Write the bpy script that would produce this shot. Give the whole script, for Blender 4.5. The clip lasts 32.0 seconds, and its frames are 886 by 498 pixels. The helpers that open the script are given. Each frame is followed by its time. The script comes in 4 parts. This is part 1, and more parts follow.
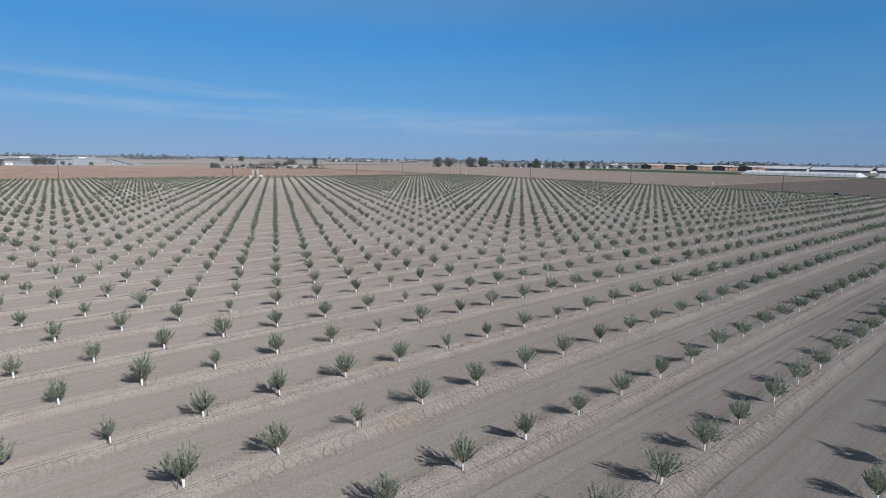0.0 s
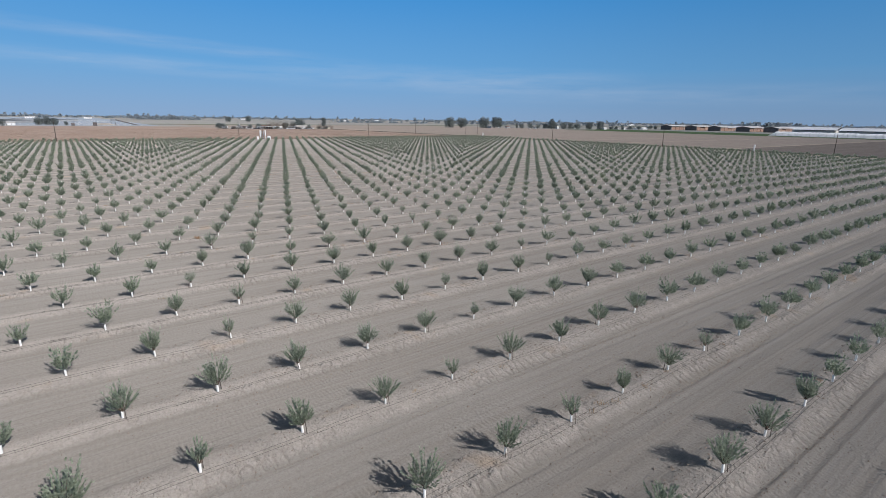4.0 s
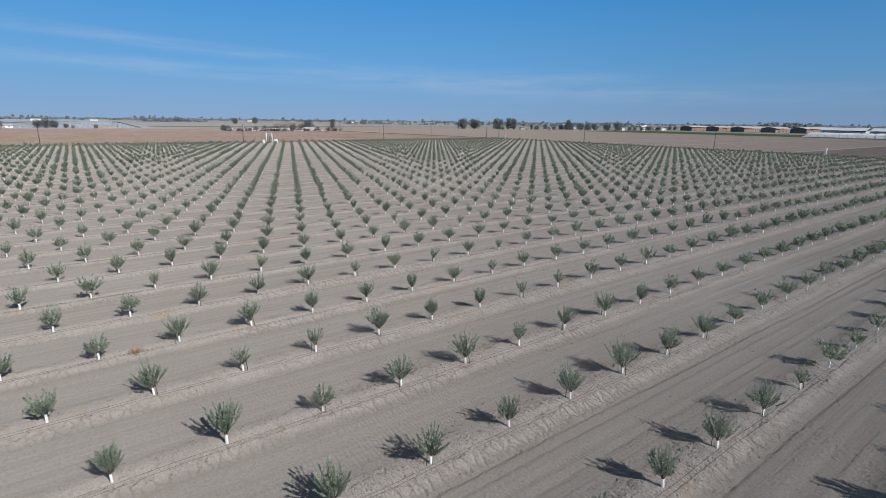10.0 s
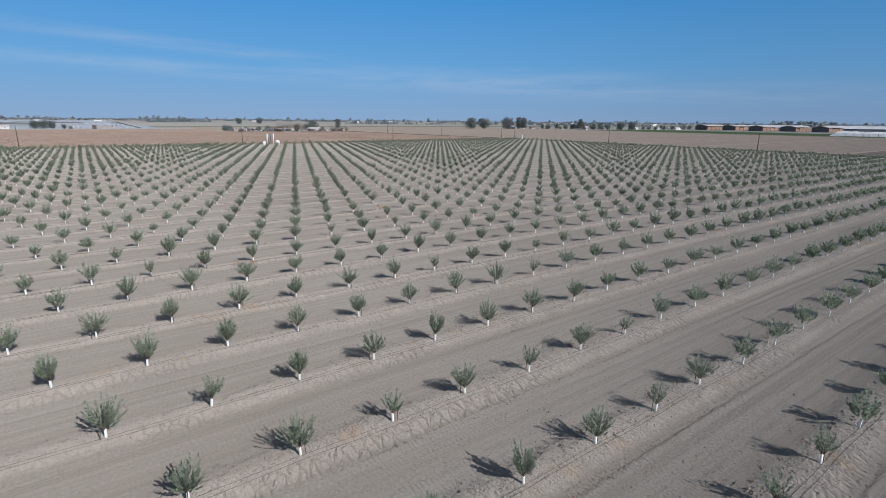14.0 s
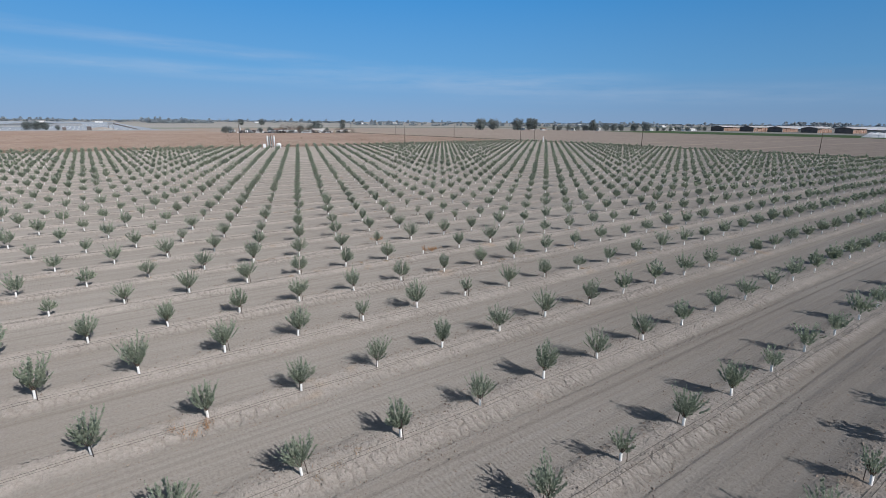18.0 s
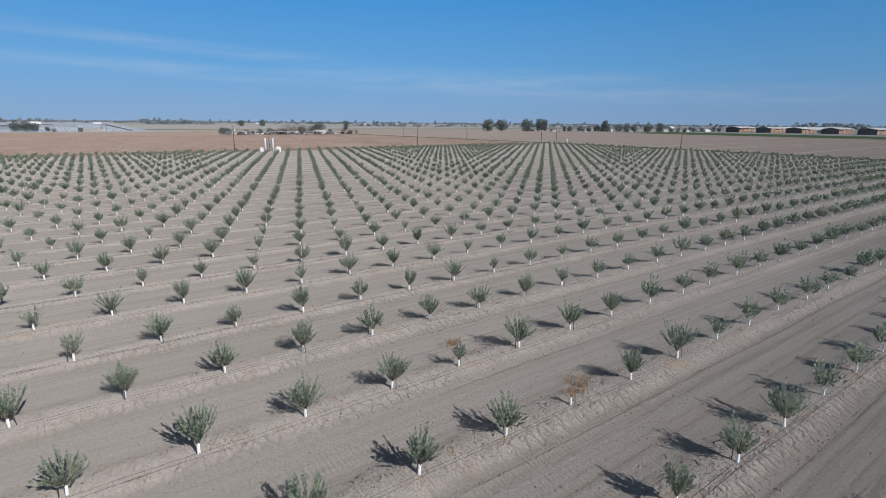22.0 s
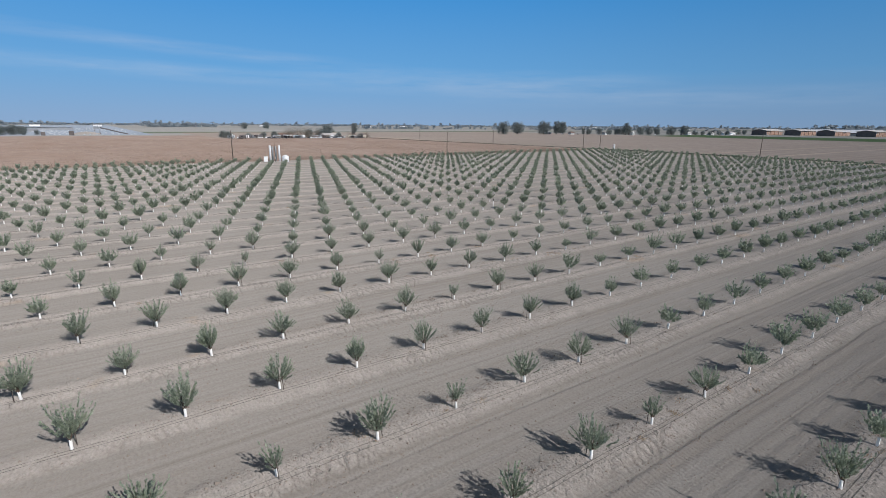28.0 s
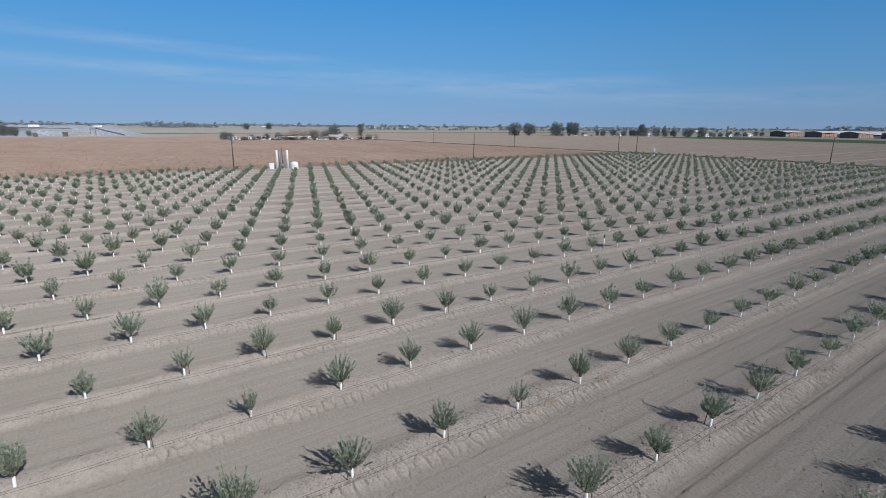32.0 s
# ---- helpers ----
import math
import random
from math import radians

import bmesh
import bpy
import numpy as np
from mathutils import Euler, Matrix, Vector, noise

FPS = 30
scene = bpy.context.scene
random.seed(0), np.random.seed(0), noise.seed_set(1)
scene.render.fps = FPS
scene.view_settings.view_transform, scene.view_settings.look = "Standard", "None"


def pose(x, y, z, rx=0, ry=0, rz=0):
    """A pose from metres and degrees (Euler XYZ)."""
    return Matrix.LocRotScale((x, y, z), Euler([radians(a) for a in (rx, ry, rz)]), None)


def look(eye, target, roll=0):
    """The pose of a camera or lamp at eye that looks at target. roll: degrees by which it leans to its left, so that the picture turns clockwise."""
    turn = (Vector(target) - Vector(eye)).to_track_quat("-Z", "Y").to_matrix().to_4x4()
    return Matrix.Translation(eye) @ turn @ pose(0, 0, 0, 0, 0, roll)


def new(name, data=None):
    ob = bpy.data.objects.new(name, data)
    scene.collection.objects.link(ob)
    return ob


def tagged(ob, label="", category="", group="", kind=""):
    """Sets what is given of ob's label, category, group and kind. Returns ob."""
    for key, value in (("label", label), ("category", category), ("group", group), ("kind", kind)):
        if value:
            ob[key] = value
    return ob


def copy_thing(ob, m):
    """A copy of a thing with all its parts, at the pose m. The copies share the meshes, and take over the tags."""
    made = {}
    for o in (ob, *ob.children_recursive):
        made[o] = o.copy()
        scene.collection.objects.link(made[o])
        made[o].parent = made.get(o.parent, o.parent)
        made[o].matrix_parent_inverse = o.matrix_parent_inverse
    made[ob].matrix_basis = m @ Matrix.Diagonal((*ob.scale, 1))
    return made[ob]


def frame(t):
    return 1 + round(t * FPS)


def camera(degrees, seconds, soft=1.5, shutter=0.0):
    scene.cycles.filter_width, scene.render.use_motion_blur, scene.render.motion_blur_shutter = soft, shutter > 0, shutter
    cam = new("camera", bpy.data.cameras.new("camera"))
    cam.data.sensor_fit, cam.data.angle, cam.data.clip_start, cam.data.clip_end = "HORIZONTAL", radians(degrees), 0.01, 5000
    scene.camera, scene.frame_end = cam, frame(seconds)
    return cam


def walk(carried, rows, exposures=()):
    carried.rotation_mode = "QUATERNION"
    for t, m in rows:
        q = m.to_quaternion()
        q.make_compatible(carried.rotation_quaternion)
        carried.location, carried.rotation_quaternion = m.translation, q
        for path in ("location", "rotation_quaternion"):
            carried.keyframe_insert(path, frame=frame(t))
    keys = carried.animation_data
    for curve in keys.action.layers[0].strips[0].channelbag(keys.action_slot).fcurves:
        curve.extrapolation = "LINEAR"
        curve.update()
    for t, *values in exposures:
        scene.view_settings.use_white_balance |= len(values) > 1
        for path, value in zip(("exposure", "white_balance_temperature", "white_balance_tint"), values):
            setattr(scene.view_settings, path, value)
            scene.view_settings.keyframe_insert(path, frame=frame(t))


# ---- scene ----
cam = camera(83.05, 32.0, soft=0.85)

# seconds, x, y, z, yaw, pitch, roll
PATH = [
    (0.0, -8.11, -24.68, 15.74, -37.48, -10.26, -0.76),
    (0.5, -7.44, -22.71, 15.57, -37.32, -12.32, -0.77),
    (1.0, -6.72, -20.61, 15.45, -37.16, -14.38, -0.72),
    (1.5, -6.07, -18.64, 15.40, -37.02, -14.55, -0.79),
    (2.0, -5.45, -16.56, 15.37, -36.89, -14.58, -0.79),
    (3.0, -4.21, -12.34, 15.33, -36.65, -14.60, -0.80),
    (4.0, -2.80, -7.89, 15.23, -36.47, -14.58, -0.79),
    (5.0, -1.07, -2.83, 15.10, -36.34, -14.55, -0.78),
    (6.0, 0.76, 2.48, 15.01, -36.22, -14.51, -0.77),
    (7.0, 2.44, 7.76, 15.00, -36.09, -14.49, -0.75),
    (8.0, 4.12, 13.22, 15.01, -36.00, -14.48, -0.72),
    (9.0, 5.91, 19.01, 14.96, -35.89, -14.48, -0.68),
    (10.0, 7.76, 24.83, 14.94, -35.78, -14.45, -0.63),
    (11.0, 9.62, 30.68, 15.00, -35.64, -14.42, -0.57),
    (12.0, 12.25, 36.51, 15.01, -35.50, -14.44, -0.53),
    (13.0, 14.85, 42.54, 14.86, -35.36, -14.49, -0.49),
    (14.0, 17.55, 48.53, 14.67, -35.24, -14.50, -0.48),
    (15.0, 20.83, 55.56, 14.61, -35.12, -14.45, -0.47),
    (16.0, 23.62, 62.56, 14.53, -35.03, -14.41, -0.47),
    (17.0, 25.57, 69.92, 14.39, -34.96, -14.38, -0.46),
    (18.0, 27.64, 77.47, 14.20, -34.92, -14.37, -0.45),
    (19.0, 30.61, 85.19, 14.10, -34.89, -14.36, -0.43),
    (20.0, 33.13, 92.64, 14.11, -34.85, -14.33, -0.43),
    (21.0, 35.41, 99.96, 14.12, -34.82, -14.30, -0.42),
    (22.0, 37.94, 107.44, 14.04, -34.78, -14.27, -0.43),
    (23.0, 40.31, 114.90, 14.02, -34.71, -14.23, -0.43),
    (24.0, 42.25, 122.19, 14.07, -34.64, -14.17, -0.42),
    (25.0, 44.14, 129.37, 14.21, -34.56, -14.11, -0.40),
    (26.0, 46.19, 136.68, 14.35, -34.51, -14.09, -0.40),
    (27.0, 48.08, 144.07, 14.35, -34.48, -14.08, -0.40),
    (28.0, 49.84, 151.13, 14.33, -34.45, -14.03, -0.40),
    (29.0, 51.43, 158.04, 14.36, -34.41, -13.95, -0.42),
    (30.0, 53.06, 165.28, 14.49, -34.37, -13.90, -0.46),
    (31.0, 54.83, 172.63, 14.58, -34.32, -13.90, -0.48),
    (32.0, 56.53, 179.75, 14.54, -34.25, -13.95, -0.47),
]
walk(cam, [(t, pose(x, y, z, 90 + p, r, w)) for t, x, y, z, w, p, r in PATH], exposures=[(0.0, 0.0, 6570, 12), (2.0, 0.0, 6540, 11), (6.0, 0.0, 6500, 10), (32.0, 0.0, 6500, 10)])

# ---- sky and sun ----
SUN_AZ, SUN_EL = 169.0, 36.0     # bearing from +y towards +x, height, degrees
world = bpy.data.worlds.new("world")
scene.world = world
world.use_nodes = True
wn = world.node_tree.nodes
sky = wn.new("ShaderNodeTexSky")
sky.sky_type = "NISHITA"
sky.sun_disc = False
sky.sun_elevation, sky.sun_rotation = radians(SUN_EL), radians(SUN_AZ)
sky.air_density, sky.dust_density, sky.ozone_density = 1.0, 0.2, 3.0
wn["Background"].inputs["Strength"].default_value = 0.084
tint = wn.new("ShaderNodeMix")
tint.data_type, tint.blend_type = "RGBA", "MULTIPLY"
tint.inputs[0].default_value, tint.inputs[7].default_value = 1.0, (1.36, 1.04, 0.78, 1)
world.node_tree.links.new(sky.outputs[0], tint.inputs[6])
world.node_tree.links.new(tint.outputs[2], wn["Background"].inputs["Color"])
sun = new("sun", bpy.data.lights.new("sun", "SUN"))
sun.data.energy, sun.data.angle, sun.data.color = 4.25, radians(0.53), (1.0, 0.958, 0.935)
d = Vector((math.sin(radians(SUN_AZ)) * math.cos(radians(SUN_EL)), math.cos(radians(SUN_AZ)) * math.cos(radians(SUN_EL)), math.sin(radians(SUN_EL))))
sun.matrix_world = look(d * 200, (0, 0, 0))

# ---- materials ----
def material(name, rough=0.9, metal=0.0):
    m = bpy.data.materials.new(name)
    m.use_nodes = True
    b = m.node_tree.nodes["Principled BSDF"]
    b.inputs["Roughness"].default_value, b.inputs["Metallic"].default_value = rough, metal
    return m, m.node_tree.nodes, m.node_tree.links, b


class Net:
    """Short hand for wiring a material."""
    def __init__(self, name, rough=0.9, metal=0.0, spec=0.3):
        self.m, self.n, self.l, self.b = material(name, rough, metal)
        self.b.inputs["Specular IOR Level"].default_value = spec
        self.obj = None

    def coord(self):
        if not self.obj:
            self.obj = self.n.new("ShaderNodeNewGeometry").outputs["Position"]
        return self.obj

    def put(self, a, sock):
        if hasattr(a, "is_linked"):
            self.l.new(a, sock)
        else:
            sock.default_value = a

    def math(self, op, a, b=0.0, clamp=False):
        k = self.n.new("ShaderNodeMath")
        k.operation, k.use_clamp = op, clamp
        self.put(a, k.inputs[0]), self.put(b, k.inputs[1])
        return k.outputs[0]

    def scaled(self, v, s):
        k = self.n.new("ShaderNodeMapping")
        self.put(v, k.inputs["Vector"])
        k.inputs["Scale"].default_value = s
        return k.outputs[0]

    def noise(self, v, scale, detail=4.0, rough=0.55):
        k = self.n.new("ShaderNodeTexNoise")
        self.put(v, k.inputs["Vector"])
        k.inputs["Scale"].default_value, k.inputs["Detail"].default_value, k.inputs["Roughness"].default_value = scale, detail, rough
        return k.outputs["Fac"]

    def ramp(self, f, lo, hi, a=0.0, b=1.0):
        k = self.n.new("ShaderNodeMapRange")
        k.inputs[1].default_value, k.inputs[2].default_value, k.inputs[3].default_value, k.inputs[4].default_value = lo, hi, a, b
        self.put(f, k.inputs[0])
        return k.outputs[0]

    def mix(self, f, a, b, mode="MIX"):
        k = self.n.new("ShaderNodeMix")
        k.data_type, k.blend_type = "RGBA", mode
        self.put(f, k.inputs[0])
        for v, s in ((a, k.inputs[6]), (b, k.inputs[7])):
            self.put((*v, 1) if isinstance(v, tuple) else v, s)
        return k.outputs[2]

    def bump(self, h, strength, dist):
        k = self.n.new("ShaderNodeBump")
        k.inputs["Strength"].default_value, k.inputs["Distance"].default_value = strength, dist
        self.put(h, k.inputs["Height"])
        if self.b.inputs["Normal"].is_linked:
            self.l.new(self.b.inputs["Normal"].links[0].from_socket, k.inputs["Normal"])
        self.l.new(k.outputs[0], self.b.inputs["Normal"])

    def color(self, c):
        self.put((*c, 1) if isinstance(c, tuple) else c, self.b.inputs["Base Color"])

    def xyz(self, v):
        k = self.n.new("ShaderNodeSeparateXYZ")
        self.l.new(v, k.inputs[0])
        return k.outputs

    def rnd(self):
        return self.n.new("ShaderNodeObjectInfo").outputs["Random"]

    def island(self):
        return self.n.new("ShaderNodeNewGeometry").outputs["Random Per Island"]


ROW, STEP, SHIFT = 6.8, 4.725, 2.3625     # metres between berms, between trees, and offset from berm to berm


def plain(name, c1, c2, scale=3.0, rough=0.8, metal=0.0, bump=0.0, spec=0.3, grain=None):
    """A surface that wanders between two colours at two scales."""
    w = Net(name, rough, metal, spec)
    p = w.coord()
    f = w.noise(p, scale, 5)
    g = w.noise(p, scale * 11, 3)
    k = w.math("ADD", w.math("MULTIPLY", f, 0.65), w.math("MULTIPLY", g, 0.35))
    w.color(w.mix(w.ramp(k, 0.36, 0.64), c1, c2))
    if bump:
        w.bump(g, 0.6, bump)
    return w.m


def soil_material():
    w = Net("orchard_soil", 0.95, spec=0.15)
    w.b.inputs["Diffuse Roughness"].default_value = 1.0
    p = w.coord()
    x, y, z = w.xyz(p)
    big = w.noise(p, 0.035, 3)
    mid = w.noise(p, 0.55, 5, 0.6)
    fine = w.noise(p, 7.0, 5, 0.7)
    streak = w.noise(w.scaled(p, (0.02, 2.6, 1.0)), 1.0, 4, 0.65)
    lines = w.noise(w.scaled(p, (0.012, 5.5, 1.0)), 1.0, 3, 0.5)
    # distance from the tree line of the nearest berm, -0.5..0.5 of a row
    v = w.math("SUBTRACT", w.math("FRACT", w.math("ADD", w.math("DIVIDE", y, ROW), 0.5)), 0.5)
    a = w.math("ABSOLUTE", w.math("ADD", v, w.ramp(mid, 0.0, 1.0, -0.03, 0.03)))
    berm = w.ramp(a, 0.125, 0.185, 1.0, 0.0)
    base = w.mix(w.ramp(big, 0.35, 0.65), (0.247, 0.231, 0.211), (0.286, 0.270, 0.249))
    base = w.mix(w.ramp(streak, 0.40, 0.66, 0.0, 0.45), base, (0.204, 0.178, 0.153))
    # thin dark lines coloured in for the shade of wheel ruts
    base = w.mix(w.ramp(lines, 0.58, 0.68, 0.0, 0.30), base, (0.140, 0.122, 0.105))
    flank = w.math("MULTIPLY", berm, w.ramp(v, 0.02, 0.10, 1.0, 0.40))      # berm's paler soil, painted strongest on the southern flank for the sun on it
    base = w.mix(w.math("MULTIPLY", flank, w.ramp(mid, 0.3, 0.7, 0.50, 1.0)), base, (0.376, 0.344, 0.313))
    # crusted, washed scales on the flank that faces the sun
    front = w.math("MULTIPLY", w.ramp(v, -0.225, -0.185), w.ramp(v, -0.075, -0.035, 1.0, 0.0))
    warp = w.n.new("ShaderNodeVectorMath")
    warp.operation = "ADD"
    wob = w.n.new("ShaderNodeTexNoise")
    wob.inputs["Scale"].default_value, wob.inputs["Detail"].default_value = 1.7, 3.0
    w.l.new(p, wob.inputs["Vector"])
    w.l.new(w.scaled(p, (1.9, 1.05, 1.0)), warp.inputs[0]), w.l.new(wob.outputs["Color"], warp.inputs[1])
    cell = w.n.new("ShaderNodeTexVoronoi")
    cell.feature, cell.voronoi_dimensions = "DISTANCE_TO_EDGE", "2D"
    cell.inputs["Scale"].default_value = 1.0
    w.l.new(warp.outputs[0], cell.inputs["Vector"])
    crust = w.ramp(w.noise(p, 0.11, 3), 0.38, 0.56)
    seam = w.math("MULTIPLY", w.math("MULTIPLY", w.ramp(cell.outputs["Distance"], 0.02, 0.14, 1.0, 0.0), front), crust)
    # seams coloured dark: crust tone and the grooves' shade in one
    base = w.mix(w.math("MULTIPLY", seam, 0.36), base, (0.190, 0.166, 0.143))
    straw = w.math("MULTIPLY", berm, w.ramp(w.noise(p, 0.21, 3), 0.62, 0.70))
    base = w.mix(w.math("MULTIPLY", straw, 0.45), base, (0.36, 0.265, 0.180))
    base = w.mix(w.ramp(fine, 0.42, 0.78, 0.0, 0.55), base, (0.150, 0.132, 0.115))
    w.color(base)
    # tyre tread across the wheel tracks, rills down the berms, clods everywhere
    tr = w.n.new("ShaderNodeTexWave")
    tr.inputs["Scale"].default_value, tr.inputs["Distortion"].default_value, tr.inputs["Detail"].default_value, tr.inputs["Detail Scale"].default_value = 1.35, 5.5, 3.0, 0.8
    w.l.new(w.scaled(p, (1.0, 0.30, 0.0)), tr.inputs["Vector"])
    lane = w.math("MULTIPLY", w.ramp(a, 0.20, 0.25), w.ramp(w.noise(w.scaled(p, (0.05, 1.1, 1)), 1.0, 3), 0.47, 0.60))
    w.bump(w.math("MULTIPLY", tr.outputs["Fac"], lane), 0.7, 0.018)
    rill = w.noise(w.scaled(p, (2.4, 0.5, 0.5)), 1.0, 4, 0.7)
    w.bump(w.math("MULTIPLY", w.math("SUBTRACT", rill, 0.5), w.math("ADD", berm, 0.03)), 1.0, 0.13)
    lump = w.n.new("ShaderNodeTexVoronoi")
    lump.inputs["Scale"].default_value = 4.5
    w.l.new(p, lump.inputs["Vector"])
    rough = w.math("MAXIMUM", w.ramp(w.noise(p, 0.16, 3), 0.45, 0.66, 0.05, 1.0), w.math("MULTIPLY", berm, 0.8))
    w.bump(w.math("MULTIPLY", w.math("SUBTRACT", lump.outputs["Distance"], 0.45), rough), 0.7, 0.06)
    grit = w.n.new("ShaderNodeTexVoronoi")
    grit.inputs["Scale"].default_value = 9.0
    w.l.new(p, grit.inputs["Vector"])
    w.bump(w.math("MULTIPLY", w.math("SUBTRACT", 0.45, grit.outputs["Distance"]), w.math("MAXIMUM", berm, 0.12)), 1.0, 0.038)
    scallop = w.noise(w.scaled(p, (1.0, 1.5, 1.0)), 1.5, 2, 0.5)
    w.bump(w.math("MULTIPLY", w.math("SUBTRACT", scallop, 0.5), berm), 1.0, 0.14)
    w.bump(w.math("MULTIPLY", w.ramp(cell.outputs["Distance"], 0.0, 0.25), w.math("MULTIPLY", front, crust)), 1.0, 0.055)
    w.bump(streak, 0.8, 0.045)
    w.bump(lines, 0.8, 0.032)
    w.bump(mid, 0.5, 0.06)
    w.bump(fine, 0.9, 0.07)
    return w.m


def field_material(name, c1, c2, c3, ang=(0.01, 0.25, 1.0), bump=0.1):
    """Open ground with long stripes of tillage."""
    w = Net(name, 0.95, spec=0.1)
    w.b.inputs["Diffuse Roughness"].default_value = 1.0
    p = w.coord()
    big = w.noise(p, 0.008, 4)
    stripe = w.noise(w.scaled(p, ang), 1.0, 4, 0.6)
    fine = w.noise(p, 1.6, 4, 0.7)
    c = w.mix(w.ramp(big, 0.35, 0.65), c1, c2)
    c = w.mix(w.ramp(stripe, 0.4, 0.66), c, c3)
    c = w.mix(w.ramp(w.noise(p, 0.16, 6, 0.78), 0.44, 0.60, 0.0, 0.6), c, tuple(k * 0.68 for k in c1))
    c = w.mix(w.ramp(fine, 0.4, 0.8, 0.0, 0.4), c, tuple(k * 0.62 for k in c1))
    w.color(c)
    w.bump(fine, 0.7, bump)
    return w.m


def leaf_material(name, c1, c2, c3):
    w = Net(name, 0.55, spec=0.35)
    f = w.island()
    o = w.rnd()
    c = w.mix(f, c1, c2)
    c = w.mix(w.ramp(o, 0.0, 1.0, 0.0, 0.45), c, c3)
    w.color(c)
    w.b.inputs["Subsurface Weight"].default_value = 0.0
    t = w.n.new("ShaderNodeBsdfTranslucent")
    w.l.new(c, t.inputs["Color"])
    s = w.n.new("ShaderNodeMixShader")
    s.inputs[0].default_value = 0.44
    out = w.n["Material Output"]
    w.l.new(w.b.outputs[0], s.inputs[1]), w.l.new(t.outputs[0], s.inputs[2]), w.l.new(s.outputs[0], out.inputs["Surface"])
    return w.m


M_SOIL = soil_material()
M_RED = field_material("dry_red_field", (0.278, 0.210, 0.170), (0.312, 0.243, 0.202), (0.246, 0.174, 0.134), (0.05, 0.02, 1), 0.25)
M_TAN = field_material("fallow_field", (0.275, 0.230, 0.196), (0.305, 0.258, 0.222), (0.248, 0.204, 0.173))
M_DARK = field_material("ploughed_field", (0.172, 0.145, 0.126), (0.205, 0.172, 0.150), (0.15, 0.124, 0.106))
M_GREEN = field_material("alfalfa_field", (0.045, 0.085, 0.030), (0.062, 0.105, 0.040), (0.075, 0.110, 0.050))
# lightened and greyed to carry distance haze in the colour
M_FAR = field_material("far_farmland", (0.262, 0.252, 0.235), (0.315, 0.302, 0.284), (0.195, 0.198, 0.178), (0.0006, 0.010, 1))
M_TRACK = field_material("dirt_track", (0.36, 0.295, 0.240), (0.40, 0.330, 0.275), (0.33, 0.265, 0.215), (0.02, 0.9, 1))
M_LEAF = leaf_material("orchard_leaf", (0.236, 0.274, 0.200), (0.382, 0.432, 0.325), (0.306, 0.344, 0.268))
M_LEAF_FAR = leaf_material("far_leaf", (0.150, 0.178, 0.170), (0.250, 0.280, 0.268), (0.205, 0.228, 0.222))
# leaf colour paled to blue-grey: distance haze painted into the far trees
M_LEAF_HAZE = leaf_material("hazed_leaf", (0.28, 0.325, 0.355), (0.38, 0.425, 0.455), (0.33, 0.375, 0.405))
M_BARK = plain("bark", (0.10, 0.072, 0.052), (0.165, 0.125, 0.095), 9, 0.9, bump=0.01)
M_GUARD = plain("white_trunk_guard", (0.74, 0.73, 0.70), (0.83, 0.82, 0.80), 6, 0.6)
M_HOSE = plain("black_hose", (0.055, 0.050, 0.046), (0.11, 0.098, 0.088), 4, 0.55)
M_POLE = plain("weathered_pole", (0.075, 0.060, 0.050), (0.13, 0.105, 0.088), 2.5, 0.9, bump=0.01)
M_WHITE = plain("white_paint", (0.74, 0.75, 0.76), (0.82, 0.83, 0.84), 0.9, 0.5)
M_CONC = plain("pale_concrete", (0.46, 0.44, 0.41), (0.58, 0.56, 0.53), 1.4, 0.9, bump=0.01)
M_STEEL = plain("galvanised_steel", (0.36, 0.37, 0.38), (0.50, 0.51, 0.52), 1.2, 0.45, 0.7)
M_DRYWEED = plain("dry_weed", (0.30, 0.205, 0.125), (0.40, 0.29, 0.185), 2.0, 0.9)
M_ROOF = plain("pale_roof", (0.42, 0.40, 0.38), (0.55, 0.53, 0.51), 0.08, 0.6)
# dark paint, also used to put shade on the barns' end walls
M_SHADE = plain("shade_and_dark_paint", (0.105, 0.092, 0.09), (0.16, 0.142, 0.138), 0.2, 0.8)
M_HAY = plain("stacked_hay", (0.26, 0.165, 0.125), (0.35, 0.235, 0.18), 0.25, 0.95, bump=0.05)
M_TARP = plain("white_tarp", (0.50, 0.52, 0.55), (0.68, 0.70, 0.72), 0.35, 0.55, bump=0.1)
M_GLASS = plain("dark_glass", (0.02, 0.024, 0.03), (0.035, 0.04, 0.048), 2, 0.12, spec=0.6)
M_RUBBER = plain("tyre_rubber", (0.02, 0.02, 0.02), (0.035, 0.035, 0.035), 5, 0.85)

# bluish ground colour with distance haze painted in
M_PALE = field_material("hazed_corrals", (0.25, 0.288, 0.33), (0.298, 0.335, 0.378), (0.215, 0.248, 0.286), (0.01, 0.08, 1))

# ---- mesh helpers ----
def mesh_from(name, verts, faces, mats, index=None, smooth=False):
    """A mesh from arrays: verts (n, 3), faces (m, 3 or 4)."""
    me = bpy.data.meshes.new(name)
    verts, faces = np.asarray(verts, np.float32), np.asarray(faces, np.int32)
    m, k = faces.shape
    me.vertices.add(len(verts))
    me.vertices.foreach_set("co", verts.ravel())
    me.loops.add(m * k)
    me.loops.foreach_set("vertex_index", faces.ravel())
    me.polygons.add(m)
    me.polygons.foreach_set("loop_start", np.arange(0, m * k, k, dtype=np.int32))
    for a in mats if isinstance(mats, (list, tuple)) else [mats]:
        me.materials.append(a)
    if index is not None:
        me.polygons.foreach_set("material_index", np.asarray(index, np.int32))
    me.polygons.foreach_set("use_smooth", np.full(m, smooth))
    me.update(calc_edges=True)
    me.validate()
    return me


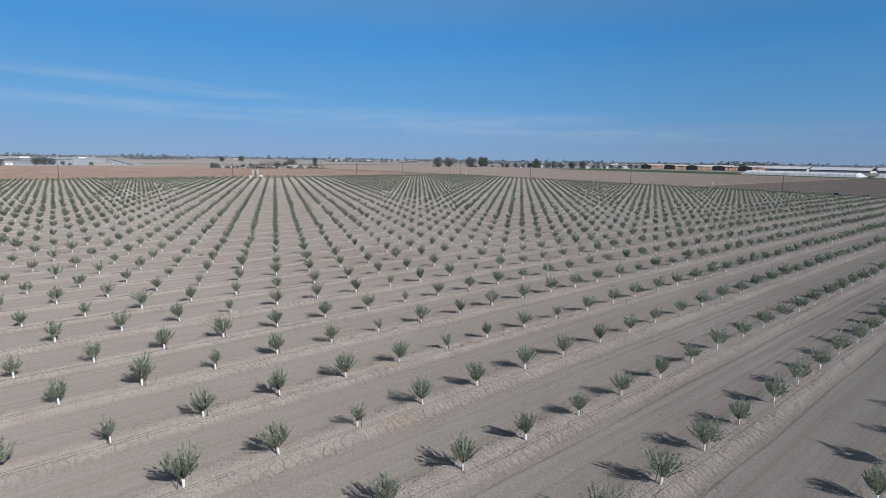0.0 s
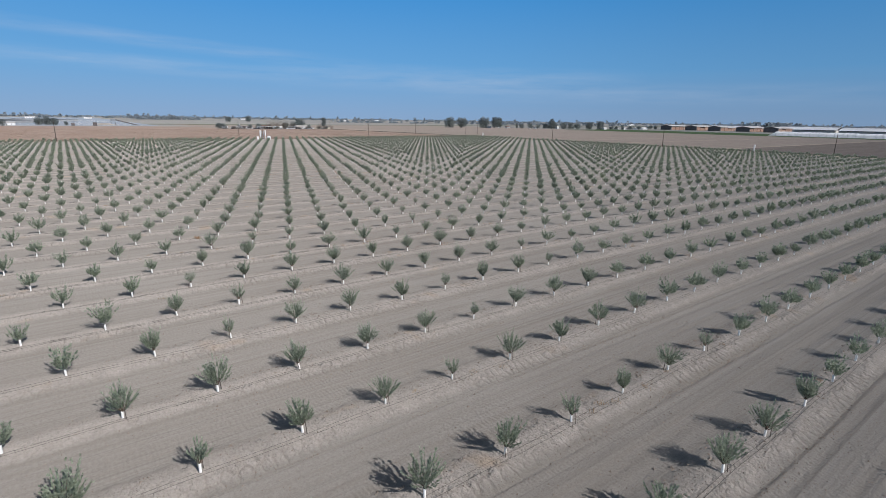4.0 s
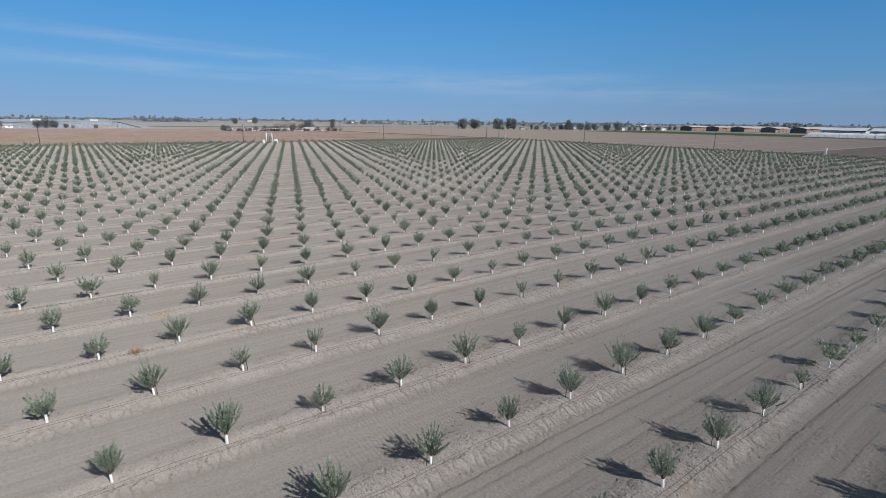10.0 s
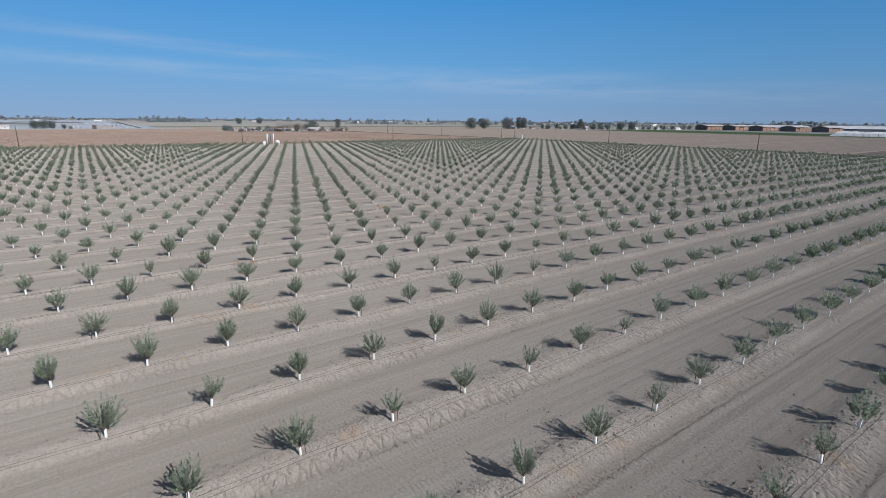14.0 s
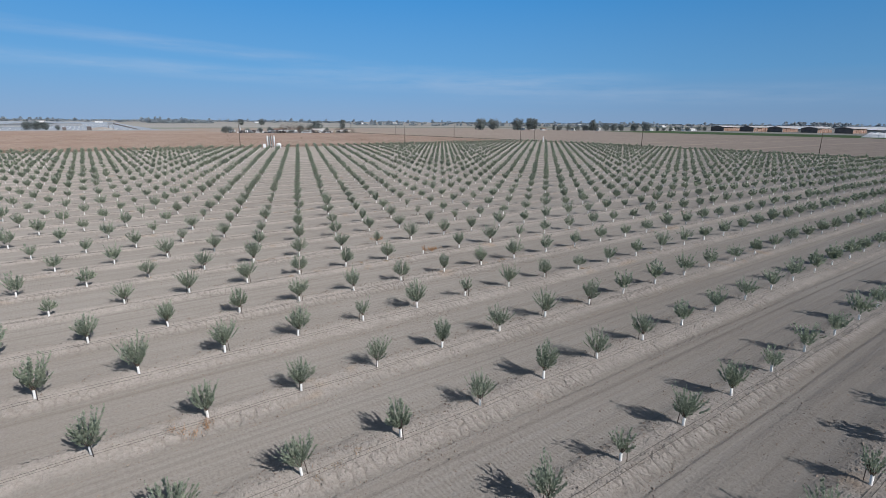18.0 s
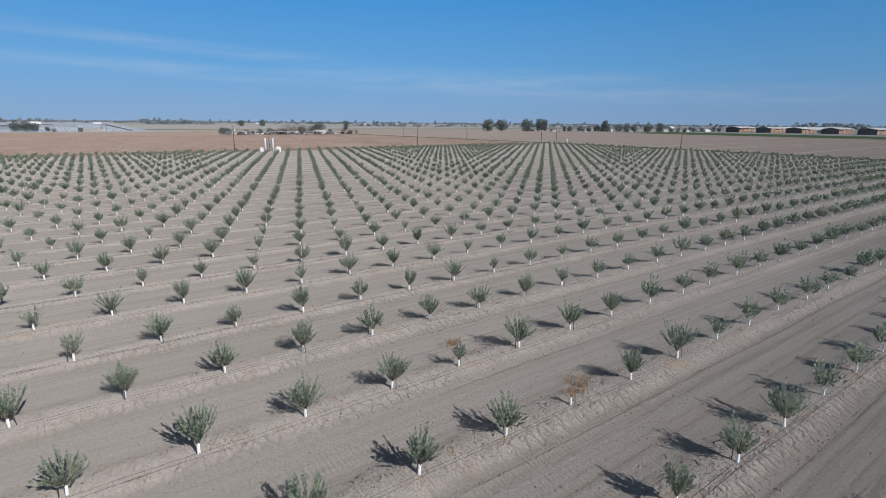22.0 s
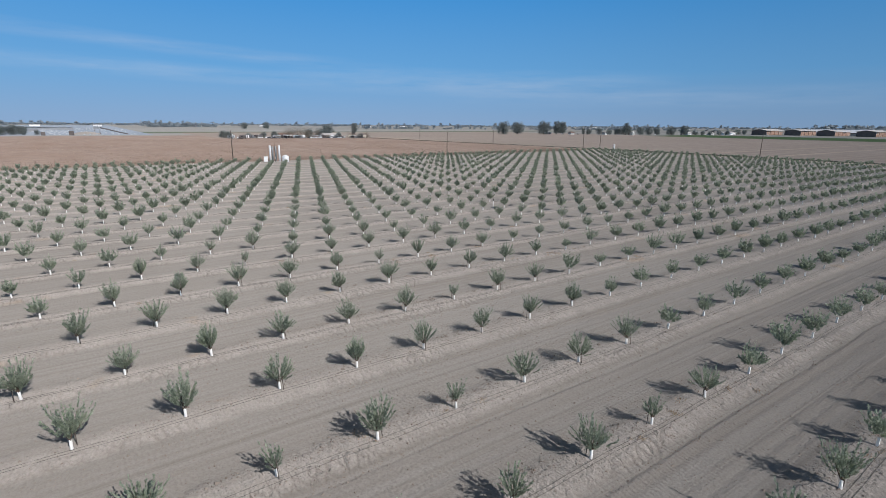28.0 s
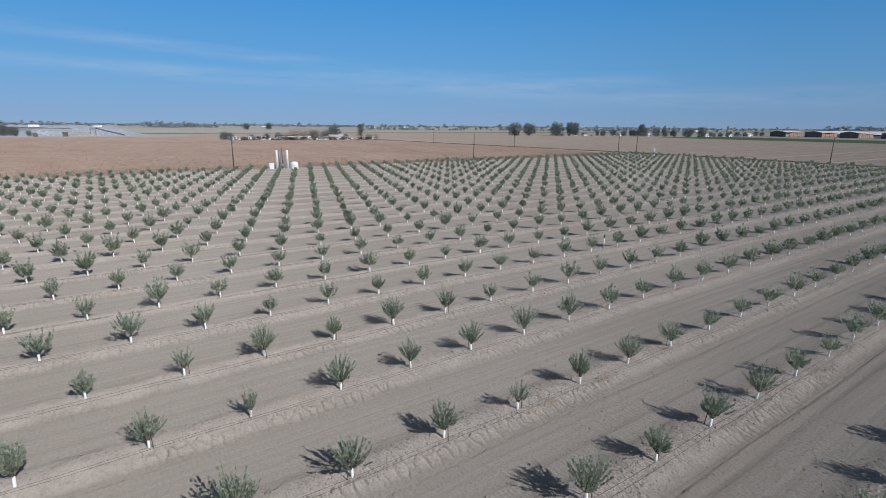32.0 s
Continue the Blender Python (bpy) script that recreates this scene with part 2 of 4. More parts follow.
def part(name, bm, mat, parent=None, label=""):
    """Links a bmesh, or a ready mesh, as one object under a thing or a part."""
    if isinstance(bm, bpy.types.Mesh):
        me = bm
    else:
        me = bpy.data.meshes.new(name)
        bm.to_mesh(me)
        bm.free()
        me.materials.append(mat)
    ob = new(name, me)
    ob.parent = parent
    return tagged(ob, label)


def box(x0, x1, y0, y1, z0, z1, bevel=0.0, bm=None):
    own = bm is None
    bm = bm or bmesh.new()
    r = bmesh.ops.create_cube(bm, size=1)
    bmesh.ops.transform(bm, verts=r["verts"], matrix=Matrix.Translation(((x0 + x1) / 2, (y0 + y1) / 2, (z0 + z1) / 2)) @ Matrix.Diagonal((x1 - x0, y1 - y0, z1 - z0, 1)))
    if bevel and own:
        bmesh.ops.bevel(bm, geom=bm.edges[:], offset=bevel, segments=2, affect="EDGES")
    return bm


def tube(points, radii, sides=8, bm=None, caps=True):
    """A round bar along points with a radius at each."""
    bm = bm or bmesh.new()
    rings = []
    pts = [Vector(p) for p in points]
    for i, (p, r) in enumerate(zip(pts, radii)):
        d = (pts[min(i + 1, len(pts) - 1)] - pts[max(i - 1, 0)]).normalized()
        u = d.cross(Vector((0.31, 0.95, 0.05)))
        u = u.normalized() if u.length > 1e-3 else Vector((1, 0, 0))
        v = d.cross(u)
        rings.append([bm.verts.new(p + (u * math.cos(a) + v * math.sin(a)) * r) for a in (2 * math.pi * k / sides for k in range(sides))])
    for a, b in zip(rings, rings[1:]):
        for k in range(sides):
            f = bm.faces.new((a[k], a[(k + 1) % sides], b[(k + 1) % sides], b[k]))
            f.smooth = True
    if caps:
        bm.faces.new(rings[0][::-1]), bm.faces.new(rings[-1])
    return bm


def empty(name, m, label="", category="", group="", kind=""):
    ob = new(name)
    ob.empty_display_size = 0.2
    ob.matrix_world = m
    return tagged(ob, label, category, group, kind)


# ---- the ground: one sheet with berms under the tree rows ----
X_END, Y_END = 297.0, 346.8 + 3.0      # the orchard's far sides
X_ROAD = 303.5
rng = np.random.default_rng(7)


def vnoise(x, y, seed, n=6, lo=0.05, hi=1.0):
    """Smooth waves of several lengths, about -1..1."""
    g = np.random.default_rng(seed)
    s = np.zeros(np.broadcast(x, y).shape)
    for k in range(n):
        f = lo * (hi / lo) ** (k / max(1, n - 1))
        a = g.uniform(0, 2 * np.pi)
        s = s + np.sin((x * np.cos(a) + y * np.sin(a)) * f * 2 * np.pi + g.uniform(0, 6.28)) / n ** 0.5
    return s


LOW = -0.28      # the aisles lie this far below the foot of the trees
RISE = 0.24      # height of a berm


def berm_shift(j):
    """Every other berm lies a little nearer to its neighbour."""
    return np.where(np.asarray(j) % 2 == 0, 0.07, -0.12)


SHEAR = 0.294     # the finely modelled strip of ground runs aslant through the orchard


def lobes(x, y, seed):
    """Uneven scallops along a berm, 0 in the notches and 1 on the lobes."""
    w = x / 0.72 + 0.55 * vnoise(x, y, seed, 4, 0.08, 0.6) + 17.3 * np.sin(np.round(y / ROW) * 2.1 + seed)
    return np.sqrt(np.abs(np.sin(np.pi * w)))


def relief(x, y):
    """Height of the ground."""
    j = np.round(y / ROW)
    d = y - j * ROW - berm_shift(j)
    u = np.where(d > 0, 0.72 * d, -d)      # the back of a berm falls more gently
    inside = (x < X_END + 4) & (y < Y_END)
    patch = np.clip(0.55 + 0.6 * vnoise(x, y * 0.5, 33, 4, 0.015, 0.12), 0.1, 1.0)
    lobe = lobes(x, y, 4)
    top = 0.42 + 0.08 * vnoise(x, y, 3, 4, 0.02, 0.2)
    edge = 1.45 + 0.10 * vnoise(x, y, 14, 3, 0.01, 0.08) + np.where(d < 0, 0.20, 0.10) * (lobe - 0.62) * patch
    k = np.clip((edge - u) / (edge - top), 0, 1)
    h = RISE * k * k * (3 - 2 * k)
    h = h - np.where(d < 0, 0.034, 0.0) * np.exp(-((u - edge - 0.08) / 0.11) ** 2) + np.where(d < 0, 0.03, 0.0) * np.exp(-((u - edge - 0.28) / 0.10) ** 2)
    slope = np.exp(-((u - 0.95) / 0.38) ** 2)
    h = h - 0.065 * patch * slope * (1 - lobe) ** 2
    h = h + 0.030 * vnoise(x, y, 5, 7, 0.25, 1.9) * slope
    g = np.random.default_rng(77).normal(0, 1, np.broadcast(x, y).shape)      # loose crumbs of earth
    crumb = np.where(d > 0, np.exp(-((u - 0.75) / 0.55) ** 2), 0.55 * np.exp(-((u - 1.05) / 0.6) ** 2))
    h = h + 0.016 * g * crumb * (np.abs(x) < 130) + 0.006 * g * (np.abs(x) < 130)
    rut = -0.05 * (np.exp(-((u - 2.2) / 0.20) ** 2) + 0.8 * np.exp(-((u - 3.25) / 0.22) ** 2)) + 0.014 * vnoise(x * 0.05, y, 8, 5, 0.3, 1.2)
    s = y - np.floor(y / ROW) * ROW
    lane = np.clip((s - 1.9) / 0.15, 0, 1) * np.clip((4.9 - s) / 0.15, 0, 1)
    wave = 2 * np.abs(2 * (((s - 1.95) / 0.60) % 1.0) - 1) - 1
    rut = rut + lane * wave * (0.022 + 0.012 * vnoise(x * 0.3, np.floor(y / ROW) * 3.1, 21, 4, 0.05, 0.5))
    return np.where(inside, LOW + h + rut, LOW + 0.1)


def ground_sheet():
    prof = np.concatenate([[-1.88, -1.78, -1.70, -1.62, -1.54, -1.46, -1.38, -1.28, -1.15, -1.0, -0.84, -0.66, -0.45, -0.2, 0.1, 0.4, 0.62, 0.85, 1.08, 1.3, 1.52, 1.75], 1.95 + 0.20 * np.arange(15)])
    short = np.array([-1.75, -1.45, -1.0, -0.5, 0.2, 0.5, 1.0, 1.45, 1.75, 2.29, 2.97, 3.65, 4.33])
    ys = np.concatenate([k * ROW + (prof if k < 33 else short) for k in range(-2, 52)])
    ys = np.concatenate([[-6000, -1500, -400, -90, -40, -20], ys[ys < Y_END - 0.01], [Y_END, Y_END + 2.5, 362, 380, 420, 500, 600, 650, 720, 790, 830, 900, 965, 1010, 1300, 1500, 1900, 2600, 4000, 6000]])
    ys = np.unique(np.concatenate([ys, [138.0, 142.0]]))
    xs = np.concatenate([[-6000, -2500, -1000, -400, -200, -120, -85], np.arange(-60, -34, 2.5), np.arange(-34, -17, 0.6), np.arange(-17, 34, 0.33), np.arange(34, 62, 0.6), np.arange(62, 90, 1.5), np.arange(90, 290, 5.0),
                         [110.5, 150.0, X_END, X_END + 4, X_ROAD, X_ROAD + 5, 320, 380, 470, 560, 640, 700, 735, 800, 860, 900, 1000, 1300, 1800, 2600, 4000, 6000]])
    xs = np.unique(np.round(xs, 3))
    X, Y = np.meshgrid(xs, ys, indexing="ij")
    X = X + SHEAR * np.clip(Y, -10, 215) * np.interp(X, [-200, -60, 90, X_END], [0, 1, 1, 0]) * np.clip((380 - Y) / 30, 0, 1)
    Z = relief(X, Y)
    nx, ny = X.shape
    idx = np.arange(nx * ny).reshape(nx, ny)
    f = np.stack([idx[:-1, :-1], idx[1:, :-1], idx[1:, 1:], idx[:-1, 1:]], -1).reshape(-1, 4)
    cx = ((X[:-1, :-1] + X[1:, 1:]) / 2).ravel()
    cy = ((Y[:-1, :-1] + Y[1:, 1:]) / 2).ravel()
    m = np.full(len(f), 5)                                            # far farmland
    m[(cx < X_END + 4) & (cy < Y_END + 2.5)] = 0                      # orchard
    m[(cx < X_END + 4) & (cy > Y_END + 2.5) & (cy < 650)] = 1         # red field
    m[(cx < 150) & (cx > -900) & (cy > Y_END + 2.5) & (cy < 790)] = 1
    m[(cx > 150) & (cx < X_END + 4) & (cy > 650) & (cy < 965)] = 2    # fallow fields
    m[(cx > X_ROAD + 5) & (cy < 965) & (cx < 735)] = 2
    m[(cx > X_ROAD + 5) & (cx < 735) & (cy < 138)] = 3                # ploughed field
    m[(cx > 700) & (cx < 860) & (cy < 600)] = 4                       # green fields
    m[(cx > 100) & (cy > 965) & (cy < 1010)] = 4
    m[(cx > -1000) & (cx < 110) & (cy > 830) & (cy < 2600)] = 7        # corral ground, tinted pale blue for haze
    m[(cx > X_END + 4) & (cx < X_ROAD + 5) & (cy < 650)] = 6          # tracks
    m[(cx > X_ROAD + 5) & (cx < 735) & (cy > 138) & (cy < 142)] = 6
    for yc in (218.0, 266.0, 298.0):                                  # headlands between the ploughed strips
        m[(cx > X_ROAD + 5) & (cx < 735) & (np.abs(cy - yc) < 1.3)] = 6
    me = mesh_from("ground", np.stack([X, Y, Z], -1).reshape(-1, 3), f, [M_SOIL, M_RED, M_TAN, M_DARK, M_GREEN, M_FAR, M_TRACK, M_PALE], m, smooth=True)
    return tagged(new("ground", me), "grey-brown tilled soil with low raised berms and open fields beyond", "ground", kind="structure")


ground_sheet()

# ---- orchard trees ----
def near_path(x, y):
    """How far a place lies from the strip of ground along which the camera flies."""
    ax, ay, bx, by = 8.0, -8.0, 68.0, 196.0
    t = np.clip(((x - ax) * (bx - ax) + (y - ay) * (by - ay)) / ((bx - ax) ** 2 + (by - ay) ** 2), 0, 1)
    return np.hypot(x - ax - t * (bx - ax), y - ay - t * (by - ay))


def leaf_fan(g, base, axis, length, n, leaf, wide=0.25):
    """Leaves set close round one upright shoot, like a plume: quads, four corners each."""
    t = g.uniform(0.0, 1.0, n) ** 0.8
    bend = np.array([axis[0], axis[1], 0.0])
    p = base + axis * (t * length)[:, None] - bend * (0.16 * length * t * t)[:, None]
    d = g.normal(size=(n, 3))
    d -= (d @ axis)[:, None] * axis
    d /= np.linalg.norm(d, axis=1)[:, None]
    d = d * g.uniform(0.16, 0.58, n)[:, None] + axis * 0.95
    side = np.cross(d, g.normal(size=(n, 3)))
    side /= np.linalg.norm(side, axis=1)[:, None]
    L = (leaf * g.uniform(0.7, 1.25, n) * (1.12 - 0.40 * t))[:, None]
    w = L * wide
    return np.stack([p, p + d * L * 0.5 + side * w, p + d * L, p + d * L * 0.5 - side * w], 1)


def way(a, tilt):
    return np.array([math.cos(a) * math.sin(tilt), math.sin(a) * math.sin(tilt), math.cos(tilt)])


FOOT = 0.36      # the crown forks off just above the trunk guard


def frame_of(seed, limbs, shoots, height, spread):
    """Limbs and upright shoots in a vase: narrow at the foot, widest in the upper third, with a ragged round top."""
    g = np.random.default_rng(seed)
    arms, rods = [], []
    foot = np.array([0, 0, FOOT])
    for k in range(limbs):
        a = 2 * math.pi * (k + g.uniform(-0.3, 0.3)) / limbs
        arms.append((foot, foot + way(a, radians(g.uniform(20, 34) * spread)) * g.uniform(0.4, 0.6)))
    gap, lean = g.uniform(0, 6.283), g.normal(0, 0.05, 2)
    for k in range(shoots):
        a = 2.4 * k + g.normal(0, 0.35)
        f = math.sqrt((k + 0.5) / shoots)
        tilt = radians(44 * spread * f + g.normal(0, 4.0))
        reach = (height - FOOT) * (1.02 - 0.17 * f * f) * (0.92 + 0.13 * math.sin(2 * a + gap)) * g.uniform(0.76, 1.14)
        dr = way(a, tilt) + np.array([lean[0], lean[1], 0])
        dr /= np.linalg.norm(dr)
        q = foot + dr * reach * g.uniform(0.06, 0.50)
        rods.append((q, dr, reach - np.linalg.norm(q - foot)))
    return g, arms, rods


def crown_arrays(seed, limbs, shoots, per, leaf, height=1.8, spread=1.0, wide=0.25):
    g, arms, rods = frame_of(seed, limbs, shoots, height, spread)
    return np.concatenate([leaf_fan(g, s, d, L, per, leaf, wide) for s, d, L in rods])


def quads_mesh(name, q, mat):
    return mesh_from(name, q.reshape(-1, 3), np.arange(len(q) * 4).reshape(-1, 4), mat)


def guard(root):
    gd = tube([(0, 0, -0.02), (0.002, 0, 0.01), (0.0, 0.002, 0.42), (0, 0, 0.43)], [0.060, 0.064, 0.059, 0.052], 8)
    part("trunk_guard", gd, M_GUARD, root, "white trunk guard")


def tree_proto(seed, height, spread, limbs=6, shoots=50, per=27, leafy=True):
    root = empty("orchard_tree", Matrix.Identity(4), "", "tree", "orchard trees")
    g, arms, rods = frame_of(seed, limbs, shoots, height, spread)
    bm = tube([(0, 0, -0.25), (0.0, 0.01, 0.3), (0.01, 0.0, 0.62)], [0.045, 0.040, 0.036], 7)
    for s, e in arms:
        tube([s - np.array([0, 0, 0.04]), (s + e) / 2 + np.array([0, 0, -0.02]), e], [0.022, 0.016, 0.010], 5, bm, False)
    for s, d, L in rods[::1 if not leafy else 3]:
        tube([s, s + d * L * (0.5 if leafy else 0.8)], [0.009, 0.004], 3, bm, False)
    part("trunk", bm, M_BARK if leafy else M_DEAD, root)
    guard(root)
    if leafy:
        part("crown", quads_mesh("crown", crown_arrays(seed, limbs, shoots, per, 0.138, height, spread, 0.26), M_LEAF), None, root, "grey-green narrow leaves")
    if seed != 16:
        a = 2.1 * seed
        st = tube([(0.26 * math.cos(a), 0.26 * math.sin(a), -0.2), (0.20 * math.cos(a), 0.20 * math.sin(a) + 0.02, 0.95)], [0.020, 0.018], 5)
        part("stake", st, M_POLE, root, "dark wooden stake")
    return root


M_DEAD = plain("dead_twigs", (0.30, 0.17, 0.09), (0.40, 0.25, 0.15), 6, 0.9)
SPECS = [(11, 1.92, 1.02), (12, 1.80, 1.16), (13, 2.02, 0.98), (14, 1.76, 1.04), (15, 1.92, 1.18), (16, 1.96, 0.84), (17, 2.0, 1.08), (18, 1.62, 0.9, 5, 22, 22)]
protos = [tree_proto(*s) for s in SPECS]
LABELS = ["young tree with a bushy upright green crown and white trunk guard", "low spreading young tree with white trunk guard on a berm",
          "tall open-crowned young tree with white trunk guard", "small rounded young tree with white trunk guard on bare soil",
          "wide vase-shaped young tree with white trunk guard", "narrow upright young tree with white trunk guard",
          "full leafy young tree with white trunk guard and drip hoses", "short sparse young tree with white trunk guard"]
for p, s in zip(protos, LABELS):
    tagged(p, s)



def tree_size(y):
    """Tree size along y, set to match how large trees look from the camera."""
    return 0.98 + 0.08 * min(max((y - 20) / 80, 0), 1)


sites = []
for j in range(-3, 52):
    for i in range(-60, 62):
        x, y = i * STEP + j * SHIFT, j * ROW + float(berm_shift(j))
        if -14 - 0.11 * (y + 25) < x < X_END and y > -34 + 0.19 * (x + 8) and not (y > 338 and 101 < x < 113):
            sites.append((x, y))
sites = np.array(sites)
sites = sites + rng.normal(0, 0.06, sites.shape)
reach = near_path(sites[:, 0], sites[:, 1])
order = np.argsort(reach)
near = order[:300]
rest = order[300:]
used = set()
for c, k in enumerate(near):
    x, y = sites[k]
    s = int(rng.integers(0, len(protos)))
    if math.hypot(x - 11.8, y - 74.9) < 1.5:
        s = 7
    if math.hypot(x - 56.4, y - 122.4) < 1.6:
        dead = tree_proto(20, 1.25, 0.6, 4, 12, 0, False)
        dead.name = "dead_sapling"
        tagged(dead, "dead sapling with bare rust-brown twigs and white guard", "sapling").matrix_basis = pose(x, y, float(relief(np.array(x), np.array(y))) - 0.01, 0, 2, 40)
        continue
    m = pose(x, y, float(relief(np.array(x), np.array(y))) - 0.01, rng.normal(0, 2.5), rng.normal(0, 2.5), rng.uniform(0, 360))
    sc = tree_size(y) * float(np.clip(rng.normal(1.0, 0.07), 0.82, 1.16))
    if s not in used:
        used.add(s)
        ob = protos[s]
        ob.matrix_basis = m
    else:
        ob = copy_thing(protos[s], m)
    ob.scale = (sc, sc, sc)


def joined_trees(ids, variants, name, label):
    """Many trees in one object, from a few leaf patterns turned and sized anew."""
    V, F, Q = [], [], []
    for k in ids:
        x, y = sites[k]
        q = variants[int(rng.integers(0, len(variants)))]
        a, sc = rng.uniform(0, 6.283), tree_size(y) * float(np.clip(rng.normal(1.0, 0.09), 0.78, 1.2))
        R = np.array([[math.cos(a), -math.sin(a), 0], [math.sin(a), math.cos(a), 0], [0, 0, 1]]) * sc
        Q.append(q @ R.T + np.array([x, y, -0.06]))
    Q = np.concatenate(Q)
    # a square white guard under every crown
    s = sites[ids]
    t = np.array([[-1, -1], [1, -1], [1, 1], [-1, 1]]) * 0.055
    lo = np.concatenate([s[:, None, :] + t, np.full((len(s), 4, 1), -0.12)], 2)
    hi = np.concatenate([s[:, None, :] + t, np.full((len(s), 4, 1), 0.38)], 2)
    G = []
    for e in range(4):
        o = (e + 1) % 4
        G.append(np.stack([lo[:, e], lo[:, o], hi[:, o], hi[:, e]], 1))
    G = np.concatenate(G)
    allq = np.concatenate([Q, G])
    me = mesh_from(name, allq.reshape(-1, 3), np.arange(len(allq) * 4).reshape(-1, 4), [M_LEAF, M_GUARD], np.concatenate([np.zeros(len(Q)), np.ones(len(G))]))
    return tagged(new(name, me), label, "trees", kind="stuff")


fine_ids = rest[reach[rest] < 44]
fine_forms = [crown_arrays(s, 6, 36, 14, 0.175, h, w, 0.36) for s, h, w in ((61, 1.92, 1.02), (62, 1.84, 1.14), (63, 2.02, 0.96), (64, 1.76, 1.06))]
mid_ids = rest[(reach[rest] < 75) & (reach[rest] >= 44)]
far_ids = rest[reach[rest] >= 75]
mid_forms = [crown_arrays(s, 5, 28, 12, 0.235, h, w, 0.46) for s, h, w in ((31, 1.90, 0.94), (32, 1.80, 1.02), (33, 2.00, 0.88), (34, 1.88, 1.02), (35, 1.72, 0.92), (36, 1.94, 0.96))]
far_forms = [crown_arrays(s, 5, 14, 7, 0.36, h, w, 0.58) for s, h, w in ((41, 1.88, 0.86), (42, 1.8, 0.94), (43, 1.95, 0.82), (44, 1.84, 0.9))]
joined_trees(fine_ids, fine_forms, "nearby_orchard_rows", "rows of bushy grey-green young trees with white guards")
joined_trees(mid_ids, mid_forms, "orchard_rows", "rows of young green trees with white trunk guards")
joined_trees(far_ids, far_forms, "distant_orchard_rows", "far rows of young green trees on bare soil")

# ---- beyond the orchard ----
FLAT = LOW + 0.1


def utility_pole(x, y, h, arm=False, can=False):
    pole = empty("utility_pole", pose(x, y, FLAT), "tall dark wooden utility pole" + (" with a pale transformer can" if can else " at the field's edge"), "utility pole", "utility poles")
    part("shaft", tube([(0, 0, -0.5), (0, 0, h * 0.5), (0.05, 0, h)], [0.19, 0.16, 0.12], 8), M_POLE, pole)
    if arm:
        part("crossarm", box(-1.1, 1.1, -0.06, 0.06, h - 0.62, h - 0.48, 0.015), M_POLE, pole)
        for k in (-1.0, 0.0, 1.0):
            part("insulator", tube([(k, 0, h - 0.48), (k, 0, h - 0.40), (k, 0, h - 0.30)], [0.03, 0.06, 0.035], 6), M_CONC, pole)
    if can:
        c = part("transformer", tube([(0.55, -0.1, h - 3.1), (0.55, -0.1, h - 3.0), (0.55, -0.1, h - 1.5), (0.55, -0.1, h - 1.35)], [0.30, 0.36, 0.36, 0.22], 12), M_STEEL, pole, "pale grey transformer can")
        part("bracket", box(0.05, 0.3, -0.16, -0.04, h - 2.4, h - 2.2, 0.01), M_STEEL, c)
    return pole


for y in (79.0, 169.5, 261.0, 351.0):
    utility_pole(301.6, y, 11.0)
for y in (441.0, 530.0, 619.0):
    utility_pole(301.6 - (y - 351) * 0.09, y, 10.5)
for x in (-6.5, 192.4, 291.6):
    utility_pole(x, 355.3, 11.0)
utility_pole(93.2, 355.3, 11.6, can=True)


# the irrigation well at the end of one aisle
def standpipe(x, y, h, r, mat, label):
    t = empty("standpipe", pose(x, y, FLAT), label, "standpipe", "well standpipes")
    part("pipe", tube([(0, 0, -0.3), (0, 0, h - 0.08), (0, 0, h)], [r, r, r * 0.92], 14), mat, t)
    part("collar", tube([(0, 0, 0.0), (0, 0, 0.25), (0, 0, 0.3)], [r * 1.35, r * 1.35, r], 14), M_CONC, t)
    part("rim", tube([(0, 0, h - 0.30), (0, 0, h - 0.28), (0, 0, h - 0.20), (0, 0, h - 0.18)], [r, r * 1.12, r * 1.12, r], 14), mat, t)
    return t


WX, WY = 106.7, 347.3


def well_at(k, b=0.0):
    return WX + 0.956 * k + 0.29 * b, WY - 0.29 * k + 0.956 * b


for k, b, h, r, mat in ((-1.65, 0, 6.2, 0.38, M_WHITE), (0.35, 0.9, 5.8, 0.34, M_STEEL), (-0.75, 0.3, 5.7, 0.34, M_STEEL), (1.65, 0, 6.2, 0.36, M_WHITE)):
    standpipe(*well_at(k, b), h, r, mat, "tall white painted concrete irrigation standpipe" if mat is M_WHITE else "tall grey irrigation standpipe beside the well")
x, y = well_at(0.05, -0.5)
dp = empty("well_mast", pose(x, y, FLAT), "dark slender mast among the standpipes", "mast")
part("shaft", tube([(0, 0, -0.4), (0, 0, 7.2)], [0.11, 0.08], 8), M_POLE, dp)
part("control_box", box(-0.25, 0.25, -0.3, -0.1, 1.1, 1.9, 0.02), M_STEEL, dp)
x, y = well_at(3.75)
tk = empty("water_tank", pose(x, y, FLAT), "white plastic water tank with a domed lid", "water tank")
part("body", tube([(0, 0, 0), (0, 0, 0.06), (0, 0, 0.95), (0, 0, 1.0), (0, 0, 1.05), (0, 0, 1.95), (0, 0, 2.0)], [1.25, 1.3, 1.3, 1.26, 1.3, 1.3, 1.25], 24), M_WHITE, tk)
part("dome", tube([(0, 0, 2.0), (0, 0, 2.25), (0, 0, 2.45), (0, 0, 2.5)], [1.25, 0.95, 0.45, 0.3], 24), M_WHITE, tk)
part("hatch", tube([(0, 0, 2.48), (0, 0, 2.62)], [0.28, 0.26], 12), M_STEEL, tk)
x, y = well_at(-3.35)
